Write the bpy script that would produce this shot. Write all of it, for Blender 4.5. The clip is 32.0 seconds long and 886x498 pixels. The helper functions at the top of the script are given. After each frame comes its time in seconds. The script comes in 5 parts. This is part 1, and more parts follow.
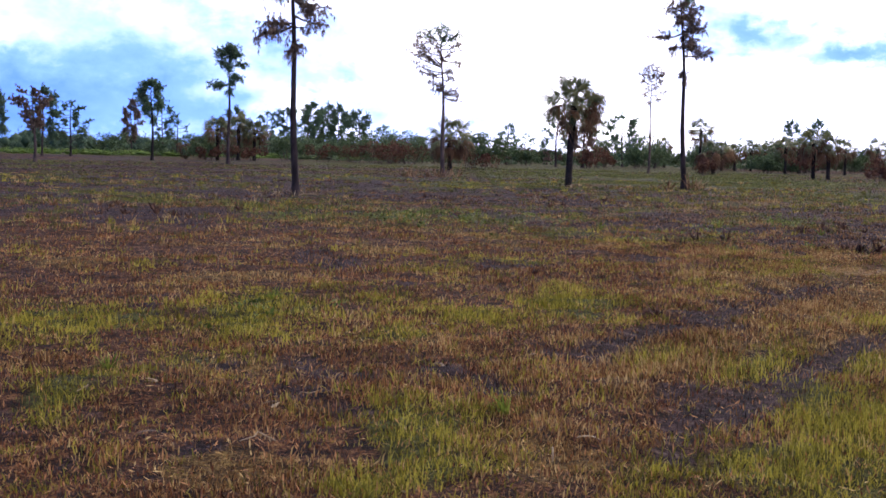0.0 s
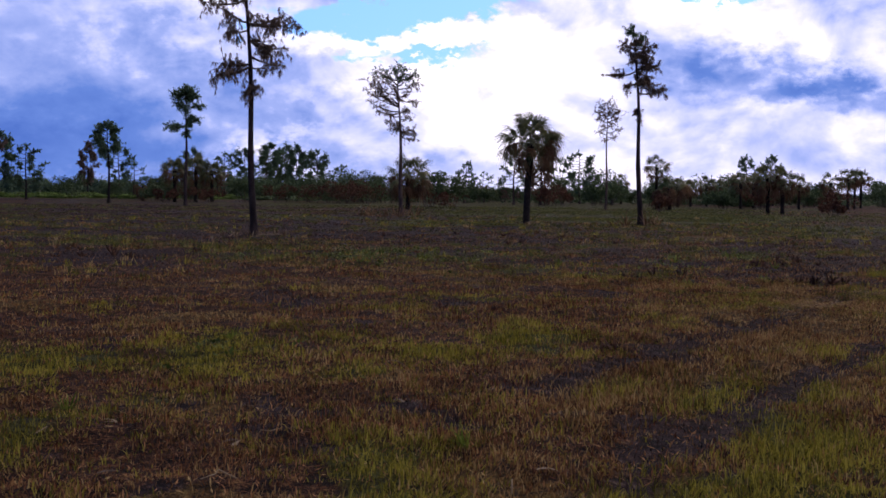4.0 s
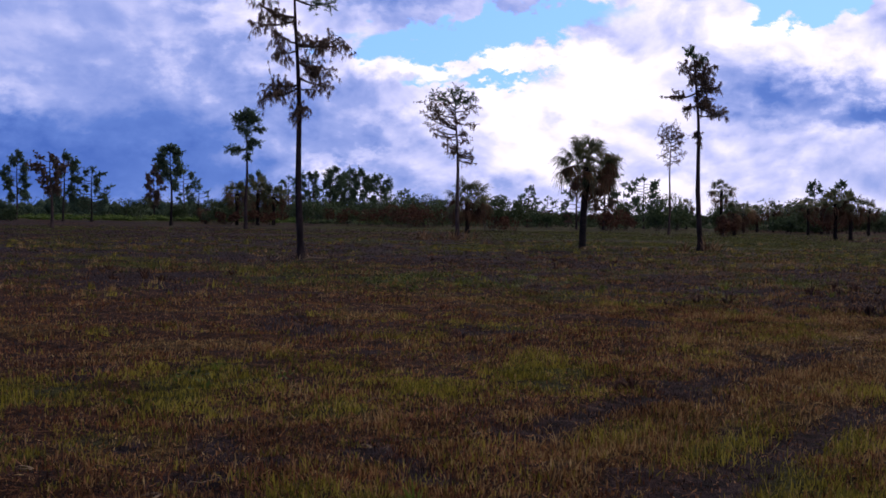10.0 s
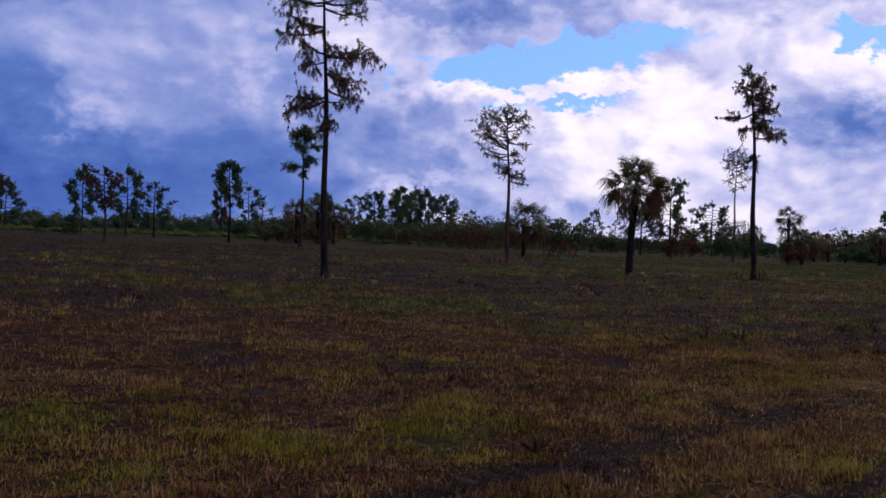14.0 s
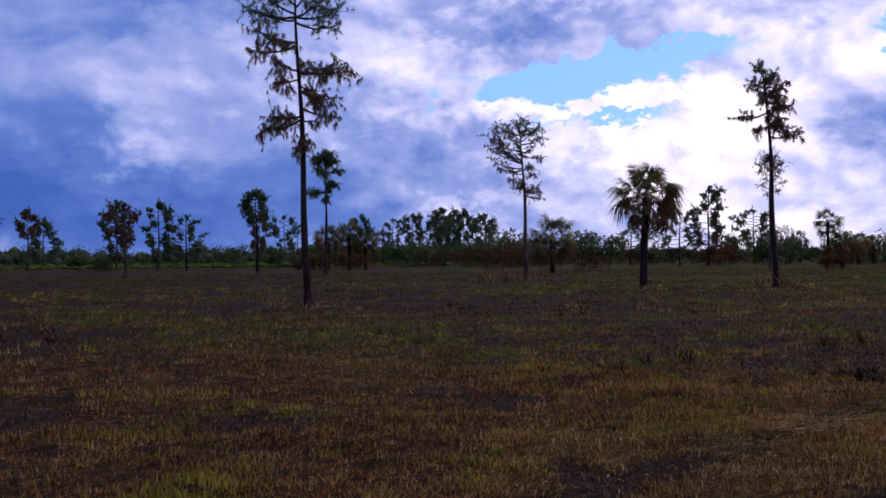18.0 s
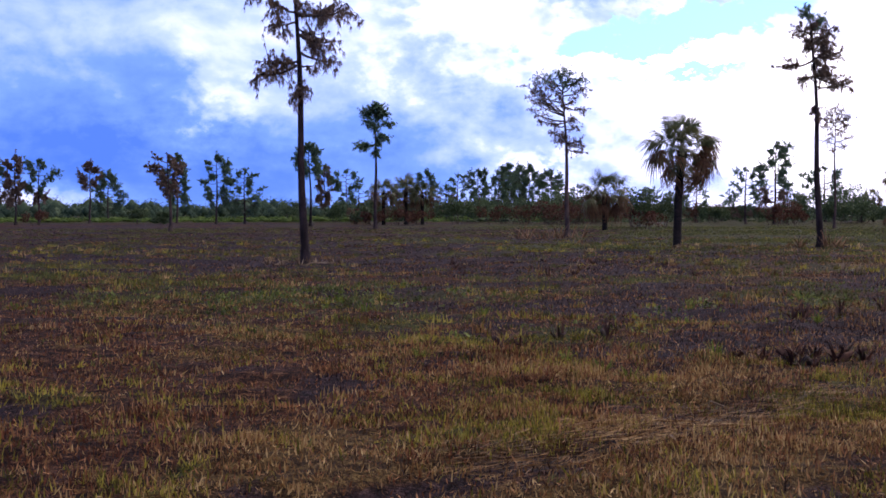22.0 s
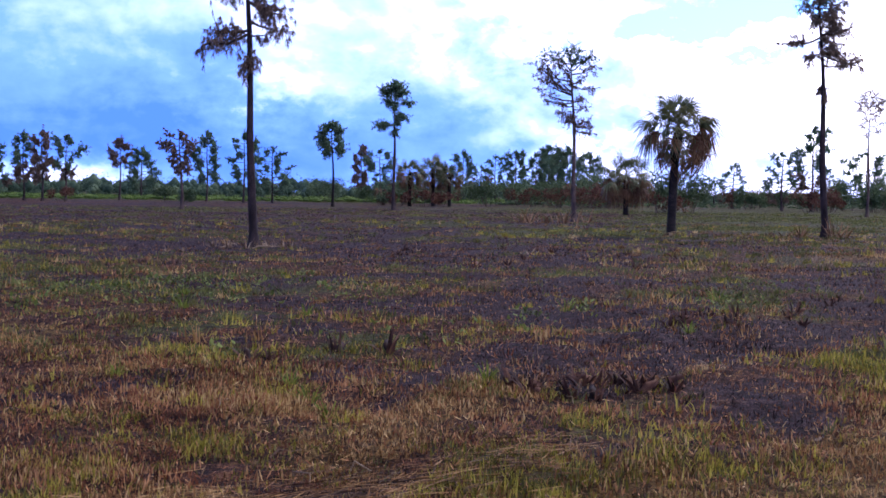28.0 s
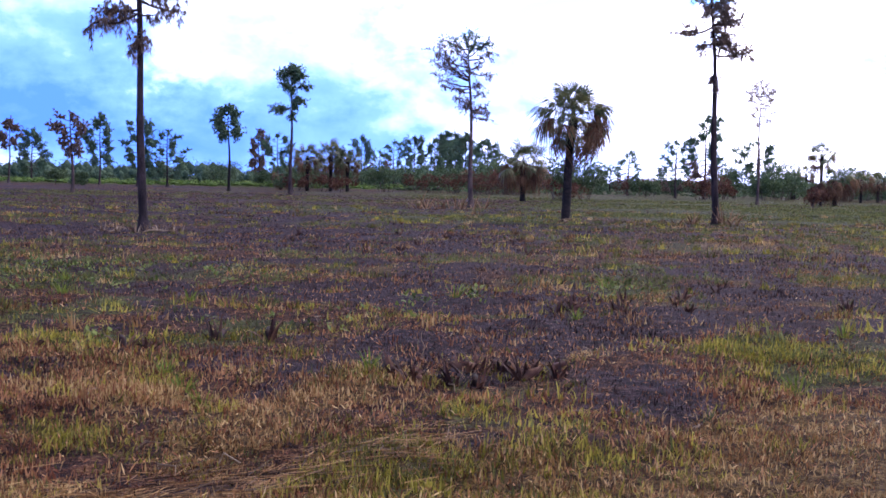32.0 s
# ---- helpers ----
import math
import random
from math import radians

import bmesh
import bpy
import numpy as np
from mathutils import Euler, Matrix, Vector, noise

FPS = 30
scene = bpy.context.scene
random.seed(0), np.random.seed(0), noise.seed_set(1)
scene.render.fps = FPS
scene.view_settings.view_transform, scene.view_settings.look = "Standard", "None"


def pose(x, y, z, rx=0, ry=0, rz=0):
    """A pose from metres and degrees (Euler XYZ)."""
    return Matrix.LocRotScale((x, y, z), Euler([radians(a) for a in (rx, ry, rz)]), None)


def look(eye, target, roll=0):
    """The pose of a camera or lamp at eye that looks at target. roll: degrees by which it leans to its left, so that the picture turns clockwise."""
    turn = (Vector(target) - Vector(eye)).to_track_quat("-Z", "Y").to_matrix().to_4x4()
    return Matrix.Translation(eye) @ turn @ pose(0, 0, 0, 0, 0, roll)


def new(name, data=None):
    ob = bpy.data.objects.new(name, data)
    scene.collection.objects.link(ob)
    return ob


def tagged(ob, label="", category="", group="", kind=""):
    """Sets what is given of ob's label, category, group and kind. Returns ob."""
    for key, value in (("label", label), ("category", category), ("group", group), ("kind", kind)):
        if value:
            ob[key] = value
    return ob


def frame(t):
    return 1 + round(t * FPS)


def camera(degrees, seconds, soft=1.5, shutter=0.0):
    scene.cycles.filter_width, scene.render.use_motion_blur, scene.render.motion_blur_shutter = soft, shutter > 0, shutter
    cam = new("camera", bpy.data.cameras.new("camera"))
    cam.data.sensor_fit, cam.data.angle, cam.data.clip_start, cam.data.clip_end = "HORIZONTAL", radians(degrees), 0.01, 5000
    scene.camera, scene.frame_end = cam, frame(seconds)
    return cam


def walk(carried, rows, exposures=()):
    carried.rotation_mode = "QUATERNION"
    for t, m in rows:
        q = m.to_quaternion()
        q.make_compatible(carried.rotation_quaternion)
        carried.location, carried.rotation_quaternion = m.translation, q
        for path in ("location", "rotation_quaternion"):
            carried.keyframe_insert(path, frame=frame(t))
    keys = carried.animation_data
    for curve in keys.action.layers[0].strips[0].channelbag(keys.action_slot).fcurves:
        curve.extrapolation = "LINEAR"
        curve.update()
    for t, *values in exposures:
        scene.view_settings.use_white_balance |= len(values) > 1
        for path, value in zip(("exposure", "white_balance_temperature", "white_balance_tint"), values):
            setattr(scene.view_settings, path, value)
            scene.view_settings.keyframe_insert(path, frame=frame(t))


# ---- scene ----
cam = camera(37.8, 32.0, soft=1.65)
PATH = [
    (0, look((-0.345, -0.691, 1.637), (1.755, 49.124, -2.106), 1.22)),
    (0.5, look((-0.345, -0.700, 1.640), (1.408, 49.147, -1.861), 1.63)),
    (1, look((-0.340, -0.704, 1.643), (1.445, 49.160, -1.580), 1.02)),
    (1.5, look((-0.341, -0.725, 1.641), (2.368, 49.111, -1.376), 1.15)),
    (2, look((-0.343, -0.740, 1.645), (3.479, 49.037, -1.120), 1.47)),
    (2.5, look((-0.343, -0.737, 1.644), (3.221, 49.063, -1.035), 0.87)),
    (4.5, look((-0.338, -0.792, 1.623), (3.272, 49.031, -0.531), 0.47)),
    (5, look((-0.342, -0.776, 1.626), (2.868, 49.074, -0.537), 0.48)),
    (5.5, look((-0.339, -0.780, 1.623), (2.714, 49.083, -0.475), 0.36)),
    (6, look((-0.339, -0.780, 1.626), (2.693, 49.086, -0.422), 0.50)),
    (6.5, look((-0.339, -0.779, 1.627), (2.686, 49.093, -0.278), 0.67)),
    (7, look((-0.330, -0.753, 1.617), (2.585, 49.126, -0.273), 0.68)),
    (7.5, look((-0.305, -0.703, 1.613), (2.281, 49.190, -0.393), 0.43)),
    (8, look((-0.251, -0.608, 1.613), (2.148, 49.303, -0.160), 0.99)),
    (8.5, look((-0.175, -0.484, 1.605), (1.912, 49.435, -0.336), 1.37)),
    (9, look((-0.044, -0.320, 1.601), (1.984, 49.607, -0.163), 0.94)),
    (9.5, look((0.128, -0.049, 1.591), (1.402, 49.896, -0.373), 2.03)),
    (10, look((0.376, 0.321, 1.597), (1.449, 50.292, 0.286), 0.82)),
    (10.5, look((0.587, 0.665, 1.592), (1.048, 50.645, 0.263), 0.90)),
    (11, look((0.777, 0.976, 1.587), (0.790, 50.955, 0.138), 1.38)),
    (11.5, look((0.976, 1.297, 1.580), (0.071, 51.264, -0.011), 3.01)),
    (12, look((1.194, 1.616, 1.573), (0.354, 51.598, 0.533), 1.53)),
    (12.5, look((1.443, 1.917, 1.575), (0.603, 51.904, 0.843), 0.89)),
    (13, look((1.654, 2.213, 1.569), (0.936, 52.208, 1.498), -0.20)),
    (13.5, look((1.838, 2.497, 1.562), (0.748, 52.484, 1.259), 0.96)),
    (15.5, look((2.725, 3.561, 1.679), (0.078, 53.486, 0.977), 3.18)),
    (16, look((3.040, 3.987, 1.657), (0.376, 53.907, 2.618), -1.77)),
    (16.5, look((3.328, 4.434, 1.648), (0.067, 54.311, 2.951), -1.84)),
    (17, look((3.592, 4.858, 1.625), (-0.929, 54.653, 1.933), -0.54)),
    (17.5, look((3.846, 5.262, 1.608), (-1.026, 55.024, 1.588), 0.00)),
    (18, look((4.117, 5.616, 1.599), (0.318, 55.471, 1.849), -0.68)),
    (18.5, look((4.359, 5.967, 1.595), (0.221, 55.795, 1.329), -0.40)),
    (19, look((4.617, 6.349, 1.588), (-0.249, 56.098, 0.420), 0.80)),
    (19.5, look((4.894, 6.715, 1.576), (-0.207, 56.421, -0.240), 2.11)),
    (20, look((5.187, 7.110, 1.577), (-0.406, 56.770, -0.046), 1.59)),
    (20.5, look((5.477, 7.508, 1.588), (-0.657, 57.112, 0.243), 1.33)),
    (21, look((5.748, 7.892, 1.574), (-0.743, 57.444, 0.026), 0.44)),
    (21.5, look((6.045, 8.268, 1.555), (-0.698, 57.791, 0.142), 0.16)),
    (22, look((6.308, 8.578, 1.545), (-0.491, 58.093, 0.108), -0.17)),
    (22.5, look((6.553, 8.847, 1.563), (-0.948, 58.234, -0.599), 1.46)),
    (23, look((6.794, 9.135, 1.572), (-0.880, 58.491, -0.695), 0.82)),
    (23.5, look((7.043, 9.420, 1.579), (-0.625, 58.815, 0.418), -0.57)),
    (24, look((7.262, 9.703, 1.595), (-0.766, 59.010, -0.510), 1.11)),
    (24.5, look((7.490, 10.002, 1.596), (-0.160, 59.393, 0.204), -0.19)),
    (26.5, look((8.187, 11.191, 1.592), (0.018, 60.494, 0.025), 1.10)),
    (27, look((8.393, 11.474, 1.586), (-0.163, 60.691, -0.511), 1.00)),
    (27.5, look((8.614, 11.713, 1.570), (-0.087, 60.898, -0.676), 0.82)),
    (28, look((8.798, 11.900, 1.571), (0.040, 61.080, -0.581), 0.66)),
    (28.5, look((8.914, 12.032, 1.580), (0.252, 61.229, -0.557), -0.07)),
    (29, look((8.962, 12.093, 1.578), (0.313, 61.284, -0.755), 0.01)),
    (29.5, look((8.939, 12.101, 1.576), (0.400, 61.251, -1.807), 1.73)),
    (30, look((8.924, 12.121, 1.577), (0.702, 61.343, -1.523), 1.41)),
    (30.5, look((8.930, 12.141, 1.575), (0.879, 61.391, -1.537), 1.20)),
    (31, look((8.930, 12.154, 1.570), (1.101, 61.447, -1.416), 1.15)),
    (31.5, look((8.927, 12.142, 1.567), (2.200, 61.602, -1.334), 1.12)),
    (32, look((8.903, 12.119, 1.561), (4.020, 61.810, -1.089), 1.13)),
]
# exposure rises at the start and the end of the walk
walk(cam, PATH, exposures=[
    (0.0, 1.58, 6500, 13), (0.7, 1.43, 6500, 13), (1.3, 0.98, 6500, 14), (2.0, 0.52, 6500, 16), (3.0, 0.26, 6550, 17), (4.5, 0.06, 6600, 18), (6.0, -0.05, 6600, 18), (8.0, -0.18, 6600, 18), (9.0, -0.12, 6600, 18),
    (11.0, -0.03, 6600, 18), (12.0, 0.05, 6600, 18), (13.0, -0.33, 6600, 19), (14.5, -0.3, 6600, 19), (16.0, -0.22, 6600, 19), (16.6, -0.45, 6650, 20), (17.2, -0.5, 6650, 20), (18.0, -0.12, 6600, 20), (19.0, 0.16, 6600, 20), (20.0, 0.55, 6500, 20), (20.7, 0.9, 6400, 21),
    (22.0, 0.9, 6350, 21), (23.0, 1.3, 5750, 22), (25.0, 1.3, 5700, 23), (28.0, 1.42, 5650, 23), (29.0, 1.45, 5650, 23), (30.0, 1.84, 5700, 22), (32.0, 1.8, 5700, 22)])

rng = np.random.default_rng(7)
rnd = random.Random(11)

# ---- world and sun ----
SUN_AZ, SUN_EL = radians(24), radians(38)


class Nodes:
    """Short forms for node trees."""

    def __init__(self, tree):
        self.t, self.n = tree, tree.nodes
        self.n.clear()

    def add(self, kind, ins=None, **props):
        node = self.n.new(kind)
        for k, v in props.items():
            setattr(node, k, v)
        for k, v in (ins or {}).items():
            self.put(node.inputs[k], v)
        return node

    def put(self, socket, v):
        if isinstance(v, bpy.types.NodeSocket):
            self.t.links.new(v, socket)
        elif isinstance(v, (tuple, list)) and socket.type == "RGBA" and len(v) == 3:
            socket.default_value = (*v, 1)
        else:
            socket.default_value = v

    def math(self, op, a, b=0.0, c=0.0, clamp=False):
        return self.add("ShaderNodeMath", {0: a, 1: b, 2: c}, operation=op, use_clamp=clamp).outputs[0]

    def mix(self, fac, a, b, blend="MIX"):
        node = self.add("ShaderNodeMix", data_type="RGBA", blend_type=blend)
        self.put(node.inputs[0], fac), self.put(node.inputs[6], a), self.put(node.inputs[7], b)
        return node.outputs[2]

    def noise(self, vec, scale, detail=4.0, rough=0.55, distort=0.0):
        return self.add("ShaderNodeTexNoise", {"Vector": vec, "Scale": scale, "Detail": detail, "Roughness": rough, "Distortion": distort}).outputs[0]

    def ramp(self, fac, stops):
        node = self.add("ShaderNodeValToRGB", {0: fac})
        els = node.color_ramp.elements
        while len(els) < len(stops):
            els.new(0.5)
        for e, (p, c) in zip(els, stops):
            e.position, e.color = p, (*c, 1) if len(c) == 3 else c
        return node.outputs[0]


world = bpy.data.worlds.new("sky")
scene.world = world
world.use_nodes = True
W = Nodes(world.node_tree)
ray_dir = W.add("ShaderNodeTexCoord").outputs["Generated"]
sep = W.add("ShaderNodeSeparateXYZ", {0: ray_dir})
SCL = 57.2958
az0 = W.math("MULTIPLY", W.math("ARCTAN2", sep.outputs[0], sep.outputs[1]), SCL)
el0 = W.math("MULTIPLY", W.math("ARCSINE", sep.outputs[2]), SCL)
# clouds flatten towards the horizon
flat = W.add("ShaderNodeCombineXYZ", {0: W.math("MULTIPLY", az0, 0.09), 1: W.math("MULTIPLY", el0, 0.135), 2: 0.0}).outputs[0]
n_big = W.noise(flat, 1.4, 8, 0.52, 0.35)
n_mid = W.noise(flat, 4.2, 7, 0.52, 0.5)
n_fine = W.noise(flat, 12.0, 5, 0.6)
lifted = W.add("ShaderNodeVectorMath", {0: flat, 1: (0.035, 0.07, 0.0)}, operation="ADD").outputs[0]
relief = W.math("SUBTRACT", W.noise(flat, 2.4, 7, 0.5, 0.35), W.noise(lifted, 2.4, 7, 0.5, 0.35))
# rounded heads of the heaped clouds
cells = W.add("ShaderNodeTexVoronoi", {"Vector": W.add("ShaderNodeVectorMath", {0: flat, 1: W.add("ShaderNodeCombineXYZ", {0: W.math("MULTIPLY", n_mid, 0.35), 1: W.math("MULTIPLY", n_fine, 0.25), 2: 0.0}).outputs[0]}, operation="ADD").outputs[0], "Scale": 5.5}, feature="SMOOTH_F1")
cells.inputs["Smoothness"].default_value = 0.35
heads = W.math("SUBTRACT", 0.42, cells.outputs["Distance"])
warp_a = W.math("MULTIPLY_ADD", W.math("SUBTRACT", n_mid, 0.5), 9.0, W.math("MULTIPLY_ADD", W.math("SUBTRACT", n_fine, 0.5), 3.0, az0))
warp_e = W.math("MULTIPLY_ADD", W.math("SUBTRACT", n_big, 0.5), 5.0, W.math("MULTIPLY_ADD", W.math("SUBTRACT", n_fine, 0.5), 2.6, el0))


def cloud_mass(a, e, wa, we, tilt=0.0):
    """A soft mass of cloud (or a gap) round an azimuth and elevation, in degrees."""
    da = W.math("SUBTRACT", warp_a, a)
    de = W.math("SUBTRACT", W.math("SUBTRACT", warp_e, e), W.math("MULTIPLY", da, tilt))
    q = W.math("ADD", W.math("POWER", W.math("DIVIDE", da, wa), 2.0), W.math("POWER", W.math("DIVIDE", de, we), 2.0))
    return W.math("POWER", 2.718, W.math("MULTIPLY", q, -1.0))


# smooth layers on one side, heaped clouds on the other
heap = W.add("ShaderNodeMapRange", {0: az0, 1: -16.0, 2: 0.0, 3: 0.6, 4: 1.0}, interpolation_type="SMOOTHSTEP").outputs[0]
layer = W.noise(W.add("ShaderNodeCombineXYZ", {0: W.math("MULTIPLY", az0, 0.03), 1: W.math("MULTIPLY", el0, 0.24), 2: 3.0}).outputs[0], 2.2, 6, 0.5, 0.4)
bright = W.math("MULTIPLY_ADD", W.math("SUBTRACT", n_big, 0.5), W.math("MULTIPLY", heap, 0.36), 0.575)
bright = W.math("MULTIPLY_ADD", W.math("MULTIPLY", W.math("SUBTRACT", layer, 0.5), 0.6), W.math("SUBTRACT", 1.0, heap), bright)
bright = W.math("MULTIPLY_ADD", W.math("SUBTRACT", n_mid, 0.5), W.math("MULTIPLY", heap, 0.2), bright)
bright = W.math("MULTIPLY_ADD", W.math("SUBTRACT", n_fine, 0.5), W.math("MULTIPLY", heap, 0.08), bright)
bright = W.math("MULTIPLY_ADD", relief, W.math("MULTIPLY", heap, 0.85), bright)
bright = W.math("MULTIPLY_ADD", heads, W.math("MULTIPLY", heap, 0.14), bright)
for gain, mass in (
    (0.0105, None), (-0.05, (-22.0, 4.0, 10.0, 2.6)),
    (-0.28, (-25.0, 1.8, 14.0, 1.9)), (-0.19, (-12.0, 2.2, 9.0, 1.6)), (0.14, (6.0, 1.6, 6.0, 1.4)), (0.10, (-18.0, 8.6, 10.0, 2.4)), (-0.15, (-15.8, 11.2, 5.5, 1.5)),
    (-0.24, (-1.0, 9.9, 4.6, 0.9)), (0.22, (6.0, 5.0, 5.5, 1.7)), (-0.12, (9.5, 10.4, 3.2, 1.0)), (0.16, (3.0, 6.6, 7.0, 0.6)),
    (-0.04, (16.0, 2.4, 9.0, 1.8)), (0.18, (-7.0, 8.4, 3.4, 1.8)), (-0.34, (15.6, 4.9, 3.2, 1.1)), (-0.30, (21.0, 4.2, 2.4, 0.7)), (0.15, (-17.5, 5.2, 1.6, 1.6)),
    (-0.10, (-9.0, 4.6, 4.5, 1.6)), (0.16, (-3.5, 2.4, 2.2, 0.35)), (0.12, (14.0, 8.2, 4.0, 1.2)),
):
    bright = W.math("MULTIPLY_ADD", cloud_mass(*mass) if mass else W.math("MINIMUM", W.math("MAXIMUM", az0, -30.0), 7.0), gain, bright)
# a pale clear strip low over the woods
strip_a = W.math("POWER", W.math("DIVIDE", W.math("SUBTRACT", az0, -27.0), 4.5), 2.0)
strip_e = W.math("POWER", W.math("DIVIDE", W.math("SUBTRACT", W.math("MULTIPLY_ADD", W.math("SUBTRACT", n_fine, 0.5), 0.9, el0), 0.2), 1.05), 4.0)
bright = W.math("MULTIPLY_ADD", W.math("POWER", 2.718, W.math("MULTIPLY", W.math("ADD", strip_a, strip_e), -1.0)), 0.5, bright)
cloud = W.ramp(bright, [(0.0, (0.045, 0.115, 0.42)), (0.28, (0.10, 0.195, 0.54)), (0.48, (0.275, 0.36, 0.70)), (0.62, (0.56, 0.60, 0.88)), (0.76, (0.90, 0.89, 1.03)), (0.97, (1.22, 1.18, 1.22))])
gap = W.math("ADD", cloud_mass(2.6, 7.9, 8.0, 1.15, 0.06), cloud_mass(17.5, 9.6, 2.6, 0.9, 0.2))
gap = W.math("ADD", gap, W.math("MULTIPLY", cloud_mass(3.0, 6.0, 4.0, 0.45, 0.0), 0.7))
gap = W.math("ADD", gap, W.math("MULTIPLY", W.math("SUBTRACT", n_mid, 0.5), 0.9))
gap = W.add("ShaderNodeMapRange", {0: gap, 1: 0.42, 2: 0.66, 3: 0.0, 4: 1.0}, interpolation_type="SMOOTHSTEP").outputs[0]
sky = W.add("ShaderNodeTexSky", sky_type="NISHITA", sun_disc=False, sun_elevation=SUN_EL, sun_rotation=SUN_AZ)
blue = W.mix(1.0, W.mix(1.0, sky.outputs[0], (0.018, 0.03, 0.05), "MULTIPLY"), (0.11, 0.27, 0.68), "ADD")
# the unseen sky above is a plain grey, darkened to dim the ground
unseen_dim = W.add("ShaderNodeMapRange", {0: el0, 1: 14.0, 2: 26.0, 3: 0.0, 4: 0.95}, interpolation_type="SMOOTHSTEP").outputs[0]
cloud = W.mix(unseen_dim, cloud, W.ramp(bright, [(0.2, (0.10, 0.10, 0.11)), (0.8, (0.22, 0.215, 0.225))]))
above = W.add("ShaderNodeBackground", {"Color": W.mix(gap, cloud, blue), "Strength": 1.25})
W.add("ShaderNodeOutputWorld", {"Surface": above.outputs[0]})

sun = new("sun", bpy.data.lights.new("sun", "SUN"))
sun.data.energy, sun.data.angle, sun.data.color = 0.95, radians(14), (1.0, 0.9, 0.76)
sun.matrix_world = look((60 * math.sin(SUN_AZ), 60 * math.cos(SUN_AZ), 60 * math.tan(SUN_EL)), (0, 0, 0))


# ---- materials ----
def material(name, stops, scale=3.0, rough=0.85, spec=0.2, tint="random", bump=0.0, bump_scale=30.0, trans=0.0, stretch=(1, 1, 1), vary=0.5):
    """A surface whose colour runs over stops by a noise and by each piece's own tint."""
    m = bpy.data.materials.new(name)
    m.use_nodes = True
    N = Nodes(m.node_tree)
    co = N.add("ShaderNodeTexCoord").outputs["Object"]
    co = N.add("ShaderNodeMapping", {"Vector": co, "Scale": stretch}).outputs[0]
    big, small = N.noise(co, scale, 5), N.noise(co, scale * 9, 3)
    if tint == "attribute":
        own = N.add("ShaderNodeAttribute", attribute_name="tint").outputs["Fac"]
    elif tint == "island":
        own = N.add("ShaderNodeNewGeometry").outputs["Random Per Island"]
    else:
        own = N.add("ShaderNodeObjectInfo").outputs["Random"]
    fac = N.math("MULTIPLY_ADD", N.math("SUBTRACT", own, 0.5), vary, big)
    fac = N.math("MULTIPLY_ADD", N.math("SUBTRACT", small, 0.5), 0.5, fac)
    col = N.ramp(fac, stops)
    p = N.add("ShaderNodeBsdfPrincipled", {"Base Color": col, "Roughness": rough, "Specular IOR Level": spec})
    if bump:
        h = N.noise(co, bump_scale, 4)
        N.put(p.inputs["Normal"], N.add("ShaderNodeBump", {"Strength": bump, "Distance": 0.03, "Height": h}).outputs[0])
    out = p.outputs[0]
    if trans:
        t = N.add("ShaderNodeBsdfTranslucent", {"Color": col})
        out = N.add("ShaderNodeMixShader", {0: trans, 1: p.outputs[0], 2: t.outputs[0]}).outputs[0]
    N.add("ShaderNodeOutputMaterial", {"Surface": out})
    return m


M_BARK = material("charred pine bark", [(0.25, (0.016, 0.012, 0.013)), (0.5, (0.045, 0.033, 0.034)), (0.75, (0.115, 0.08, 0.068))], 4, 0.95, 0.1, bump=0.9, bump_scale=9, stretch=(1, 1, 0.35))
M_LIMB = material("grey pine limb", [(0.2, (0.04, 0.032, 0.028)), (0.8, (0.15, 0.115, 0.09))], 6, 0.9, 0.1)
# needles lifted and blued, the haze of distance mixed into their colour
M_NEEDLE = material("green pine needles", [(0.2, (0.07, 0.13, 0.085)), (0.5, (0.14, 0.225, 0.135)), (0.85, (0.23, 0.31, 0.18))], 1.6, 0.6, 0.3, "island", trans=0.6)
M_SCORCH = material("scorched pine needles", [(0.2, (0.09, 0.062, 0.048)), (0.5, (0.20, 0.135, 0.098)), (0.85, (0.31, 0.225, 0.155))], 1.6, 0.7, 0.2, "island", trans=0.35)
M_PALM = material("green palm leaf", [(0.2, (0.04, 0.058, 0.022)), (0.5, (0.10, 0.115, 0.045)), (0.85, (0.23, 0.21, 0.09))], 2.0, 0.45, 0.4, "random", trans=0.25)
M_DEADPALM = material("dry palm leaf", [(0.2, (0.045, 0.024, 0.014)), (0.5, (0.11, 0.055, 0.028)), (0.85, (0.22, 0.125, 0.06))], 2.0, 0.7, 0.2, "random", trans=0.2)
M_PALMTRUNK = material("charred palm trunk", [(0.2, (0.008, 0.007, 0.008)), (0.6, (0.018, 0.015, 0.016)), (0.9, (0.045, 0.034, 0.03))], 5, 0.95, 0.1, bump=1.0, bump_scale=14, stretch=(1, 1, 2.0))
M_LEAF = material("shrub leaves", [(0.2, (0.036, 0.066, 0.032)), (0.5, (0.08, 0.125, 0.052)), (0.85, (0.14, 0.185, 0.075))], 0.5, 0.6, 0.3, "island", trans=0.3)
# distance haze is put into this bluer leaf colour
M_FARLEAF = material("far leaves tinted for haze", [(0.2, (0.036, 0.066, 0.042)), (0.5, (0.075, 0.118, 0.07)), (0.85, (0.135, 0.185, 0.10))], 0.15, 0.8, 0.1, "island", trans=0.15)
M_REDLEAF = material("burnt red shrub leaves", [(0.2, (0.05, 0.026, 0.02)), (0.5, (0.115, 0.052, 0.035)), (0.85, (0.20, 0.105, 0.06))], 0.8, 0.8, 0.1, "island", trans=0.2)
